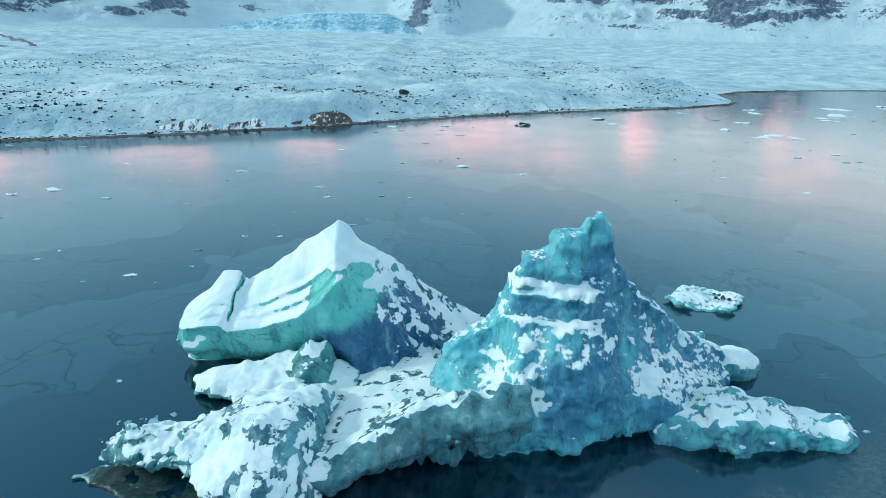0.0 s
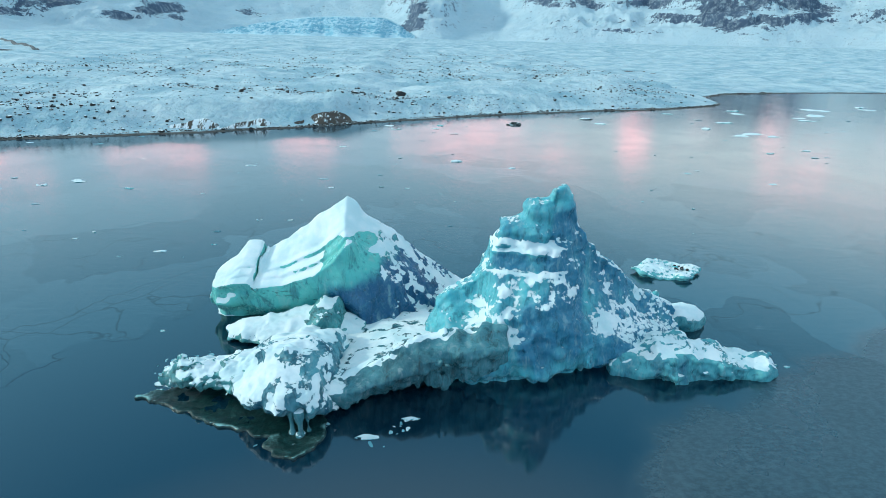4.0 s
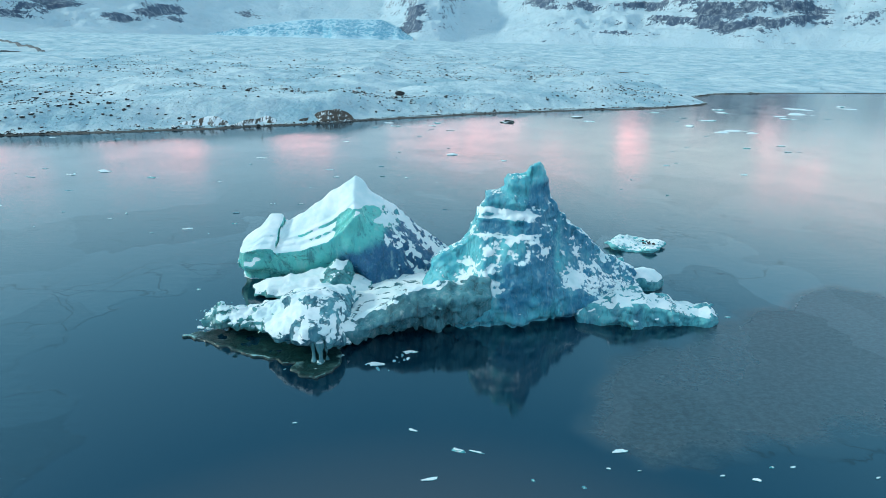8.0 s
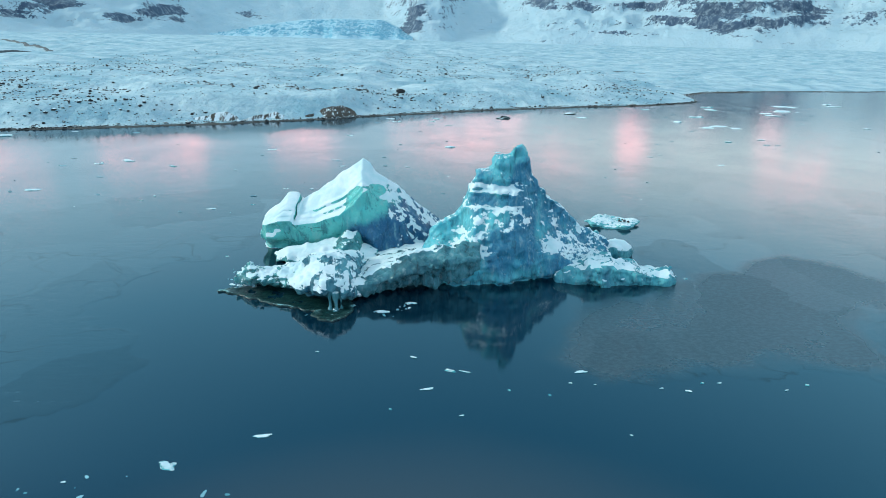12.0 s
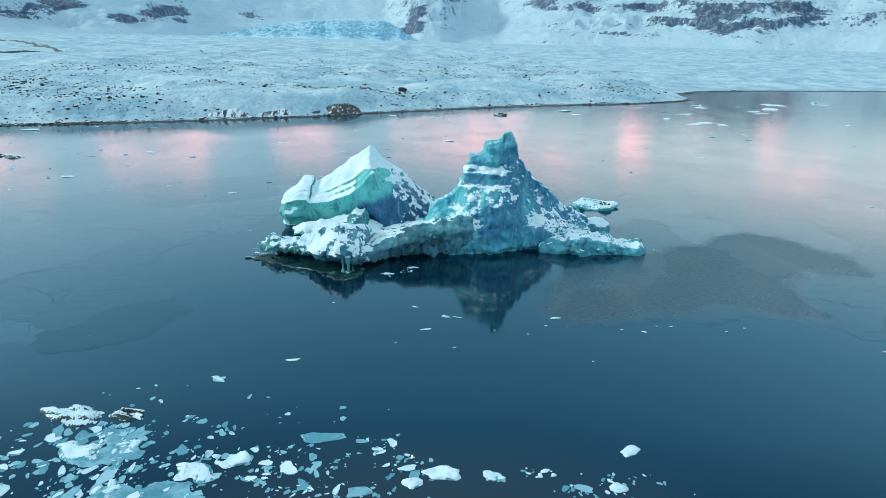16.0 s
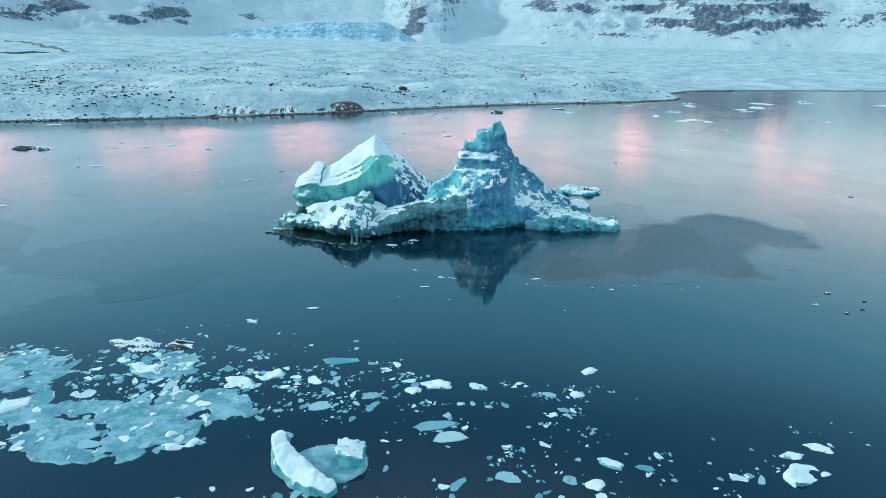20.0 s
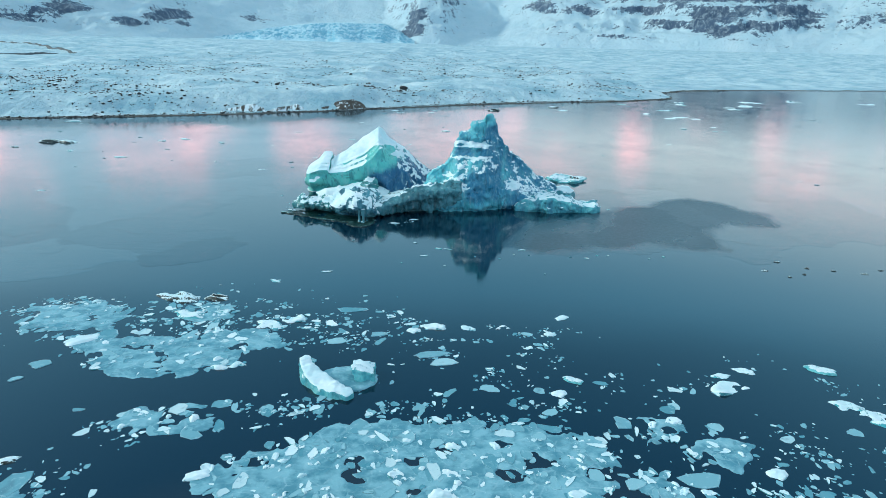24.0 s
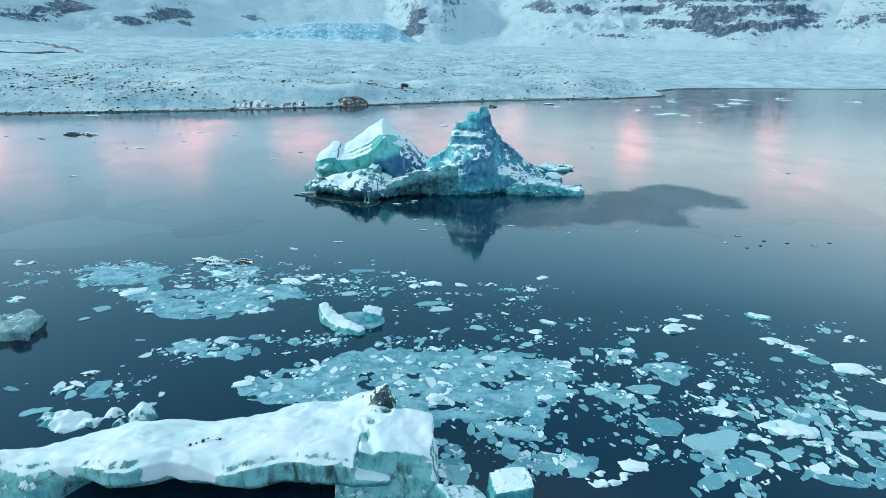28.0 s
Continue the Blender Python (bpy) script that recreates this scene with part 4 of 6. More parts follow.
def right_field(X, Y, Z):
    out = right_mass(X, Y, Z)
    # two ledges run round the tower
    wave = Z + 0.30 * vnoise(X / 1.6, Y / 1.6, 0.0, 75) + 0.10 * vnoise(X / 0.4, Y / 0.4, 0.0, 76)
    tower = within(4.6, 9.4, X, 0.7).astype(np.float32)
    out = out + tower * (-0.42 * step(6.22, 6.05, wave) * step(2.5, 5.0, wave) - 0.30 * step(7.60, 7.45, wave) * step(6.0, 6.3, wave)).astype(np.float32)
    # blown shoulders on its windward side, a groove down the middle, the neck and the notches on its lee
    out = out - within(4.3, 8.2, X, 0.4) * 0.13 * step(10.4, 9.6, Z) * np.sin(Z * 5.2 + 1.2 + 0.7 * X + 0.8 * vnoise(X / 0.7, Y / 0.7, 0.0, 176)) * step(7.3, 8.0, Z)
    out = out + 0.13 * np.exp(-((X - 8.6 - 0.12 * (Z - 9)) / 0.3) ** 2) * step(6.5, 8.0, Z) * step(11.0, 10.2, Z)
    for cx, cy, cz, r in ((4.6, 4.2, 8.1, 0.75), (6.3, 4.2, 9.9, 0.5), (10.9, 4.4, 9.2, 0.7), (3.2, 3.0, 3.4, 0.95), (16.6, 3.4, 0.5, 1.5)):
        out = np.maximum(out, r - np.sqrt((X - cx) ** 2 + ((Y - cy) * 0.8) ** 2 + ((Z - cz) * 1.5) ** 2))
    # a hollow worn along the waterline
    return out + 0.22 * np.exp(-((Z - 0.1) / 0.28) ** 2)


def right_coat(x, y, z, n):
    front = step(0.1, -0.2, n[:, 1])
    clump = fbm(x / 0.9, y / 0.9, z / 0.8, 4, 77, 0.65)
    upper = np.exp(-((z - 7.75) / 0.42) ** 2) * within(4.8, 8.9, x)
    lower = np.exp(-((z - 6.25) / 0.30) ** 2) * within(4.6, 9.7, x)
    drips = within(4.5, 6.1, z, 0.3) * within(4.2, 10.4, x) * (0.0 + 0.60 * fbm(x / 0.42, y / 0.6, z / 0.9, 4, 178, 0.6))
    patch = within(2.4, 4.2, z, 0.4) * within(3.4, 6.4, x, 0.5) * (0.40 + 0.30 * clump)
    spot = np.exp(-((x - 12.6) / 0.55) ** 2 - ((z - 2.8) / 0.38) ** 2)
    # the lee flank holds its snow in shreds that run down along the slope
    fall, side = (x - 0.9 * z) / 1.35, (x + 0.9 * z) / 1.35
    shreds = fbm(fall / 0.95, side / 0.36, y / 0.9, 4, 177, 0.6)
    lee = step(10.2, 11.6, x + 0.35 * (z - 5)) * (0.02 + 0.62 * shreds)
    lie = 0.8 * upper + (0.5 + 0.35 * clump) * lower + drips + patch + 0.9 * spot + lee * step(1.6, 3.4, z + 0.25 * (x - 14))
    lie = lie - 0.75 * front * step(2.6, 1.7, z) * within(2.5, 13.2, x) - 0.8 * within(6.55, 7.25, z, 0.15) * within(5.0, 9.2, x)
    lie = lie - 0.30 * step(8.2, 8.7, z) - 0.35 * front * step(4.4, 3.6, x)
    lie = lie - 0.35 * front * within(6.2, 11.2, x, 0.6) * within(1.5, 4.6, z, 0.3)
    tone = 0.26 + 0.75 * within(8.5, 11.2, x - 0.1 * (z - 8), 0.35) * within(3.0, 10.2, z, 0.8) + 0.55 * within(6.4, 7.3, z, 0.2) * within(5.0, 9.0, x)
    tone = tone + 0.45 * within(6.4, 10.5, x, 1.0) * within(1.2, 4.8, z, 0.8) + 0.55 * within(11.2, 20, x, 1.0) - 0.25 * step(6.0, 4.4, x) + 0.12 * step(3.3, 1.8, z) + 0.35 * fbm(x / 1.1, y / 1.6, z / 3.0, 3, 78)
    return lie, tone


under(iceberg, carve("blue_peak", right_field, (-0.2, -1.2, -0.7), (20.4, 10.8, 12.1), 0.085, ICE_BLUE, 0.07, 13, 0.8, 0.0, right_coat),
      "blue leaning tower of ice mottled with wind-blown snow")

# the low apron in front of the peaks: a melted wall, a cragged block and a thin tongue beside it
WALL = [(-5.4, -1.2, 1.6, -2.9, 6.5), (-4.0, -1.1, 1.65, -2.5, 7.5), (-2.6, -0.8, 2.15, -1.9, 8.0), (-1.0, -0.3, 2.75, -1.4, 8.2), (0.2, 0.2, 3.05, -1.1, 8.2), (1.2, 0.7, 3.2, -0.9, 8.0), (2.4, 1.0, 3.35, -0.7, 7.6), (3.8, 1.1, 3.5, -0.5, 7.0), (5.2, 1.3, 3.3, 0.0, 6.0), (6.0, 1.7, 2.2, 0.7, 5.0), (6.6, 2.0, 1.0, 1.4, 4.0)]


def wall_coat(x, y, z, n):
    face = step(-0.15, -0.45, n[:, 1]) * step(0.75, 0.55, n[:, 2])
    holes = step(0.45, 0.65, ridged(x / 1.7, y / 1.1, z / 1.0, 4, 79))
    lip = np.interp(x, [w[0] for w in WALL], [w[1] for w in WALL]) - 0.35 + 0.5 * fbm(x / 0.9, 0 * x, 0, 3, 89)
    face = np.maximum(face, step(0.15, -0.15, y - lip) * step(-4.6, -3.4, x))
    lie = -1.05 * face + 0.32 - 0.7 * holes - 0.6 * step(0.5, 0.2, z) * step(1, 0, y)
    return lie, 0.5 + 0.35 * fbm(x / 0.8, y / 1.2, z / 2.5, 3, 80) - 0.35 * step(0.6, 2.2, x)


under(iceberg, carve("melted_wall", massif(WALL, [(-0.2, 0.62), (0.0, 0.50), (0.12, 0.40), (0.25, 0.28), (0.5, 0.12), (0.75, 0.0), (0.88, 0.10), (1.0, 0.60), (1.3, 1.1)],
                                           [(-0.2, 0.0), (0.30, 0.0), (0.40, 0.15), (0.52, 0.62), (0.75, 0.88), (1.0, 1.0), (1.3, 1.1)], 0.36, 1.8, 23, lumps=0.26, crags=0.30, flutes=0.42, teeth=0.55, ragged=1.6),
                     (-6.2, -4.0, -0.7), (7.2, 9, 4.4), 0.085, ICE_WALL, 0.05, 23, 0.9, 0.0, wall_coat), "grey-green melted wall with snow behind its lip")
BLOCK = [(-10.3, 0.2, 1.4, -1.6, 3.5), (-9.7, 0.2, 2.2, -2.2, 4.6), (-8.6, -0.3, 2.8, -3.0, 5.4), (-7.2, -0.7, 3.1, -3.6, 6.0), (-6.0, -1.0, 3.05, -4.1, 6.4), (-5.4, -0.9, 2.6, -3.8, 6.6), (-4.7, -0.5, 1.6, -2.8, 6.6)]


def block_coat(x, y, z, n):
    slits = step(0.42, 0.62, ridged(x / 1.2, y / 2.6, z / 2.6, 4, 81))
    lie = 0.45 - 0.85 * slits - 0.9 * step(0.62, 0.35, z) - 0.35 * step(0.35, 0.6, n[:, 0])
    return lie, 0.45 + 0.4 * fbm(x / 0.9, y / 0.9, z / 1.5, 2, 82)


under(iceberg, carve("cragged_block", massif(BLOCK, [(-0.2, 0.76), (0.0, 0.70), (0.16, 0.58), (0.28, 0.34), (0.42, 0.08), (0.58, 0.0), (0.72, 0.06), (0.86, 0.26), (1.0, 0.80), (1.3, 1.2)],
                                             [(-0.2, 0.0), (0.3, 0.1), (0.55, 0.30), (0.8, 0.62), (1.0, 1.0), (1.3, 1.3)], 0.45, 1.8, 25, lumps=0.34, crags=0.56, flutes=0.25, teeth=0.85, ragged=1.5),
                     (-11.2, -5.4, -0.7), (-4.0, 7.6, 4.2), 0.08, ICE_BLOCK, 0.07, 25, 0.9, 0.0, block_coat), "cragged block of ice plastered with snow")
SPUR = [(-14.5, 0.4, 1.05, 0.0, 1.0), (-13.3, 0.4, 1.5, -0.5, 1.7), (-11.8, 0.4, 1.65, -0.9, 2.2), (-10.4, 0.5, 1.85, -1.4, 3.0), (-9.2, 0.8, 1.8, -2.1, 3.6)]


def spur_coat(x, y, z, n):
    return 0.30 - 0.9 * step(0.7, 0.45, z) - 0.6 * step(0.42, 0.6, ridged(x / 0.9, y / 1.5, z / 1.5, 3, 83)), 0.3 + 0.5 * step(0.7, 0.2, z) + 0.3 * fbm(x, y, z, 2, 84)


under(iceberg, carve("snowy_spur", massif(SPUR, [(-0.2, 0.9), (0.0, 0.8), (0.25, 0.5), (0.42, 0.08), (0.6, 0.0), (0.85, 0.22), (1.0, 0.8), (1.3, 1.2)],
                                          [(-0.2, 0.4), (0.3, 0.25), (0.55, 0.15), (1.0, 1.0), (1.3, 1.3)], 0.4, 1.2, 27, lumps=0.40, crags=0.40, flutes=0.20, teeth=0.7, ragged=0.9),
                     (-15.6, -3.6, -0.7), (-8.4, 4.6, 2.6), 0.075, ICE_LEDGE, 0.06, 27, 0.7, 0.0, spur_coat), "thin snowy spur over an undercut edge")

# the hummock between apron and green wall
HUMMOCK = [(-13.0, 6.4, 0.7, 5.4, 7.4), (-11.5, 6.5, 1.2, 4.6, 8), (-9, 6.8, 1.55, 4.2, 8.4), (-7.2, 7.0, 1.9, 4.6, 8.6), (-6.3, 7.1, 2.7, 5.0, 8.8), (-5.5, 7.0, 2.5, 5.0, 8.6), (-5.1, 6.8, 1.4, 4.8, 8.6), (-3.6, 6.6, 0.9, 4.8, 8.2)]


def hummock_coat(x, y, z, n):
    teal = step(-7.7, -7.1, x + 0.4 * vnoise(y, z, 0.0, 85)) * step(0.88, 0.7, n[:, 2])
    return 0.2 - 1.1 * teal - 0.7 * step(0.4, 0.2, z), 0.25 + 0.3 * fbm(x, y, z, 2, 86)


under(iceberg, carve("hummock", massif(HUMMOCK, [(-0.2, 0.3), (0.0, 0.2), (0.25, 0.0), (0.6, 0.2), (0.85, 0.5), (1.0, 1.0), (1.3, 1.4)], [(-0.2, 0.0), (1.0, 1.0), (1.3, 1.4)], 0.3, 1.6, 29, lumps=0.28, crags=0.14, teeth=0.3),
                     (-14, 3.4, -0.7), (-2.8, 9.6, 3.2), 0.10, ICE_LEDGE, 0.06, 29, 0.6, 0.0, hummock_coat), "snow hummock beside the green wall")

# the long low tongue
TONGUE = [(12.8, 2.4, 1.4, 1.5, 4.4), (13.9, 2.5, 1.5, 0.9, 4.6), (15.0, 2.6, 1.6, 0.5, 4.7), (15.4, 2.6, 2.2, 0.45, 4.8), (16.4, 2.6, 2.0, 0.45, 4.8), (17.7, 2.7, 2.25, 0.5, 4.7), (18.2, 2.6, 1.7, 0.5, 4.6), (19.4, 2.6, 1.6, 0.6, 4.2), (20.6, 2.4, 1.15, 0.7, 3.9), (22.0, 2.1, 1.0, 0.7, 3.4), (22.8, 1.9, 1.15, 0.8, 2.9), (23.3, 1.7, 0.8, 1.0, 2.5), (23.5, 1.6, 0.2, 1.2, 2.2)]


def tongue_coat(x, y, z, n):
    return 0.28 - 0.85 * step(-0.4, -0.65, n[:, 1]) - 0.6 * step(0.42, 0.62, ridged(x / 1.3, y / 1.1, z / 1.0, 3, 87)) - 0.5 * step(0.6, 0.3, z), 0.3 + 0.4 * fbm(x / 0.8, y, z / 1.5, 2, 88)


under(iceberg, carve("low_tongue", massif(TONGUE, [(-0.2, 0.02), (0.0, 0.0), (0.4, 0.03), (0.7, 0.10), (0.85, 0.35), (1.0, 1.0), (1.3, 1.4)], [(-0.2, 0.0), (0.6, 0.3), (1.0, 1.0), (1.3, 1.4)], 0.3, 1.5, 33, lumps=0.30, crags=0.30, flutes=0.12),
                     (12, -0.5, -0.7), (24.3, 5.6, 3.0), 0.085, ICE_TONGUE, 0.06, 33, 0.9, 0.0, tongue_coat), "low snow-topped tongue with fluted sides")


def lump(name, place, radii, material, seed, parent, label="", rough=0.3, size=0.12):
    px, py, pz = place
    rx, ry, rz = radii

    def field(X, Y, Z):
        q = np.sqrt(((X - px) / rx) ** 2 + ((Y - py) / ry) ** 2 + ((Z - pz) / rz) ** 2) - 1
        m = min(radii)
        return np.maximum(q * m + rough * m * fbm(X / m * 0.8, Y / m * 0.8, Z / m * 0.8, 3, seed), -0.5 - Z)
    big = [r * (1.25 + 0.8 * rough) for r in radii]
    return under(parent, carve(name, field, [c - b for c, b in zip(place, big)], [c + b for c, b in zip(place, big)], size, material, 0.04, seed, 0.5), label)


lump("rear_knob", (20.2, 7.9, 0.5), (1.6, 1.5, 1.25), ICE_SNOWY, 43, iceberg, "rounded snow-capped knob over a dark cave", 0.22)
lump("small_spike", (18.3, 9.0, 1.3), (0.45, 0.5, 0.9), ICE_CLEAR, 45, iceberg, "small turquoise ice spike", 0.3, 0.09)


def shelf():
    """The sunken foot: a thin wet shelf just awash."""
    edge = [(-15.9, -0.8), (-14.2, -1.6), (-12.3, -2.5), (-10.8, -3.2), (-9.4, -3.9), (-8.0, -4.1), (-7.5, -4.3), (-7.7, -4.9), (-6.9, -5.6), (-6.0, -5.9), (-5.0, -5.0), (-4.7, -3.9), (-5.0, -2.0), (-8, -0.5), (-12, 0.3), (-14.5, 0.0)]

    def field(X, Y, Z):
        d = inside_by(edge, X, Y) + 0.22 * fbm(X / 0.7, Y / 0.7, 0 * Z, 3, 47)
        top = 0.03 + 0.10 * np.exp(-(np.maximum(d, 0) / 0.35)) + 0.05 * fbm(X / 0.9, Y / 0.9, 0 * Z, 3, 49)
        return np.maximum(np.maximum(-d * 0.5, Z - top), -0.4 - Z)
    under(iceberg, carve("sunken_shelf", field, (-16.8, -6.6, -0.5), (-4.2, 0.9, 0.5), 0.09, ICE_WET, 0.02, 47, 0.3), "dark green wet shelf of ice just awash")


shelf()


def pillar(x, y, top, r, seed):
    def field(X, Y, Z):
        w = r * (0.55 + 0.9 * step(0.3 * top, top, Z) + 0.7 * step(0.35, 0.0, Z)) + 0.06 * fbm(X / 0.3, Y / 0.3, Z / 0.5, 2, seed)
        return np.maximum(np.hypot(X - x, Y - y) - w, np.maximum(Z - top, -0.3 - Z))
    under(iceberg, carve("melt_pillar", field, (x - 3 * r, y - 3 * r, -0.4), (x + 3 * r, y + 3 * r, top + 0.2), 0.05, ICE_WALL, 0.015, seed, 0.2), "thin melted pillar of ice under the apron")


for px, py, r, s in ((-6.5, -3.9, 0.16, 1), (-6.0, -4.1, 0.20, 2), (-5.65, -3.8, 0.12, 3)):
    pillar(px, py, 1.6, r, 51 + s)

# ---- the long slab of ice that the drone passes over last ----
slab = tagged(group_at("ice_slab", (-10, -49, 0)), "long flat slab of snow-covered ice with a dirty banded front", "ice slab")


def slab_field(X, Y, Z):
    n = fbm(X / 2.2, Y / 2.2, Z / 2.2, 3, 111)
    front = np.interp(X, (-24, -19, -15, -10, -2), (-50.7, -51.2, -51.5, -51.9, -51.9)) + 0.45 * fbm(X / 2.6, 0 * X, 0 * X, 3, 113)
    apron = step(-14, -17, X)
    front = front + (1 - apron) * np.interp(Z, (-0.6, 0.0, 0.5, 0.9, 1.3, 2.4), (2.2, 1.9, 1.0, 0.25, 0.0, 0.10)) - apron * np.clip(1.5 - Z, 0, 1.6) * 0.7 + 0.10 * n
    back = np.interp(X, (-24, -19, -17, -15, -14, -10, -8, -5, -2), (-49.6, -48.9, -47.9, -47.2, -47.0, -47.1, -46.9, -46.1, -46.0)) + 0.3 * n
    t = np.clip((Y - front) / np.maximum(back - front, 0.5), 0, 1)
    crest = np.interp(X, (-24, -19, -14, -8, -4, -2), (1.5, 1.75, 2.1, 2.25, 2.3, 2.5))
    rim = np.interp(X, (-24, -18, -13, -8, -4, -2), (0.5, 0.5, 0.8, 0.9, 1.5, 1.7))
    top = crest + (rim - crest) * t ** 1.6 + 0.26 * fbm(X / 2.2, Y / 1.6, 0 * Z, 4, 117) + 0.07 * np.maximum(0, ridged(X / 1.3, Y / 0.9, 0 * Z, 3, 118)) - 0.25 * np.exp(-((t - 0.02) / 0.04) ** 2)
    out = np.maximum(np.maximum(front - Y, Y - back) * 0.8, np.maximum(Z - top, X + 1.1 + 1.2 * step(-47.9, -48.7, Y) * step(1.2, 1.7, Z) + 0.3 * n))
    return np.maximum(np.maximum(out, -24.2 - X), -0.5 - Z) + 0.05 * n


def slab_coat(x, y, z, n):
    """Snow has slid down over the face in two places."""
    front = step(-0.1, -0.4, n[:, 1])
    curtain = within(-12.2, -9.0, x + 0.5 * vnoise(z * 1.5, x, 0.0, 91), 0.3) * step(0.9, 1.2, z + 0.3 * vnoise(x / 0.5, 0 * x, 0.0, 92))
    streak = within(-15.8, -15.0, x + 0.6 * (z - 1) + 0.3 * vnoise(z * 2, x, 0.0, 93), 0.2)
    return front * (0.95 * curtain + 0.8 * streak - 0.15), 0.30 + 0.5 * fbm(x / 1.6, y, z / 0.5, 3, 94) + 0.5 * step(1.3, 0.6, z) + 0.3 * within(-15, -12.5, x, 0.5)


under(slab, carve("slab_body", slab_field, (-24.6, -53.8, -0.6), (-0.6, -45.2, 3.1), 0.10, ICE_SLAB, 0.03, 111, 0.8, 0.04, slab_coat), "smooth snow top over a grey and green banded face")


def slab_end(X, Y, Z):
    n = fbm(X / 1.4, Y / 1.4, Z / 1.4, 3, 121)
    right = 0.85 + 0.30 * np.clip(1.4 - Z, 0, 2) + 0.15 * n
    block = np.maximum(np.maximum((-2.5 - X + 1.5 * (Z - 2.3)) * 0.55 + 0.35 * n, X - right), np.maximum(-51.2 - 0.4 * np.clip(2.3 - Z, 0, 2) - Y + 0.1 * n, Y + 48.45 + 0.25 * n))
    block = np.maximum(block, Z - 2.45 - 0.16 * n + 0.10 * (X + 0.5) - 0.05 * (Y + 51) + 0.14 * (np.clip(np.hypot(X + 0.9, Y + 49.6) - 0.9, 0, 3)) ** 2 + 0.3 * np.exp(-((X + 2.3 + 0.3 * (Y + 50)) / 0.3) ** 2))
    # dark hollows where it has split from the slab
    for cx, cy, cz, r in ((-2.1, -49.2, 2.45, 0.28), (-2.35, -50.2, 2.4, 0.34)):
        block = np.maximum(block, r - np.sqrt(((X - cx) * 1.5) ** 2 + (Y - cy) ** 2 + ((Z - cz) * 0.7) ** 2))
    return np.maximum(block * 0.8, -0.5 - Z)


under(slab, carve("slab_end", slab_end, (-3.6, -54, -0.6), (2.2, -46.6, 3.2), 0.085, ICE_SLAB, 0.05, 121, 0.6, 0.0, lambda x, y, z, n: (0.30 * step(0.2, 0.6, n[:, 0]) * (1 + 1.2 * fbm(x / 0.5, y / 0.5, z / 1.6, 3, 96)), 0.3 + 0.4 * fbm(x, y, z, 2, 95))), "upright end block with a fluted side")


def horn(X, Y, Z):
    n = fbm(X / 0.8, Y / 0.8, Z / 0.8, 3, 123)
    w = np.clip((3.65 - Z) / 1.75, 0, 1.5)
    q = np.maximum(np.maximum(X + 1.36 - 0.12 * (3.65 - Z), -1.40 - 0.85 * (3.65 - Z) - X) * 0.8, np.abs(Y + 47.35 + 0.25 * (Z - 2)) - 0.65 * w)
    return np.maximum(q * 0.8 + 0.10 * n, 0.3 - Z)


under(slab, carve("dark_horn", horn, (-3.9, -49.4, 0.2), (0.4, -45.4, 4.0), 0.075, ICE_HORN, 0.06, 123, 0.5), "pointed horn of dark banded ice")


def grit(place, count, seed):
    """A spill of black stones lying on the snow."""
    rng = np.random.RandomState(seed)
    for _ in range(count):
        v, f = rock_shape(rng)
        s = rng.uniform(0.05, 0.13)
        dx, dy = rng.normal(0, 0.28, 2)
        me = mesh_of("stone", v * s, f, False)
        me.materials.append(BOULDER)
        ob = new("stone", me)
        ob.location = (place[0] + dx, place[1] + 0.5 * dy, place[2] + 0.02)
        under(slab, ob)


for place, count, seed in (((-12.1, -50.9, 2.1), 9, 1), ((-9.9, -50.2, 2.0), 4, 2), ((-9.0, -50.0, 1.96), 2, 4), ((-5.4, -46.7, 1.4), 3, 5)):
    grit(place, count, seed)


# ---- loose ice: shapes that many pieces share ----
def chunk_mesh(name, seed, material, squat, jag):
    """A growler about 2 m across: worn, with a flattish top and a wet foot."""
    def field(X, Y, Z):
        n = fbm(X * 1.1 + seed, Y * 1.1, Z * 1.1, 3, 131 + seed)
        r = np.sqrt(X ** 2 + Y ** 2 * (1.1 + 0.5 * math.sin(seed)))
        up = Z / squat
        out = r - 0.92 - 0.30 * vnoise(np.arctan2(Y, X) * 1.3 + seed, r * 0.7, 0 * Z, 135 + seed)
        top = 0.55 + 0.45 * vnoise(X * 1.3, Y * 1.3, 0 * Z, 140 + seed) + 0.3 * math.cos(seed) * X
        q = np.maximum(out + 0.25 * up, (up - top) * squat)
        for k in range(3):
            a = seed * 1.7 + k * 2.2
            q = np.maximum(q, (X * math.cos(a) + Y * math.sin(a)) * 0.85 + up * 0.35 - 0.78)
        return np.maximum(q * 0.7 + jag * n + jag * 0.8 * np.abs(vnoise(X * 2.6, Y * 2.6, Z * 2.6, 145 + seed)), -0.22 - Z)
    axes = [np.arange(a, b, 0.10, dtype=np.float32) for a, b in ((-1.5, 1.5), (-1.5, 1.5), (-0.35, 1.5 * squat + 0.2))]
    X, Y, Z = np.meshgrid(*axes, indexing="ij")
    verts, quads = skin_of(field(X, Y, Z), (-1.5, -1.5, -0.35), 0.10)
    nrm = normals_of(verts, quads)
    x, y, z = verts.T * 2.2
    verts = verts + nrm * (0.05 * fbm(x, y, z, 3, 150 + seed))[:, None]
    me = mesh_of(name, verts, quads)
    me.materials.append(material)
    return me


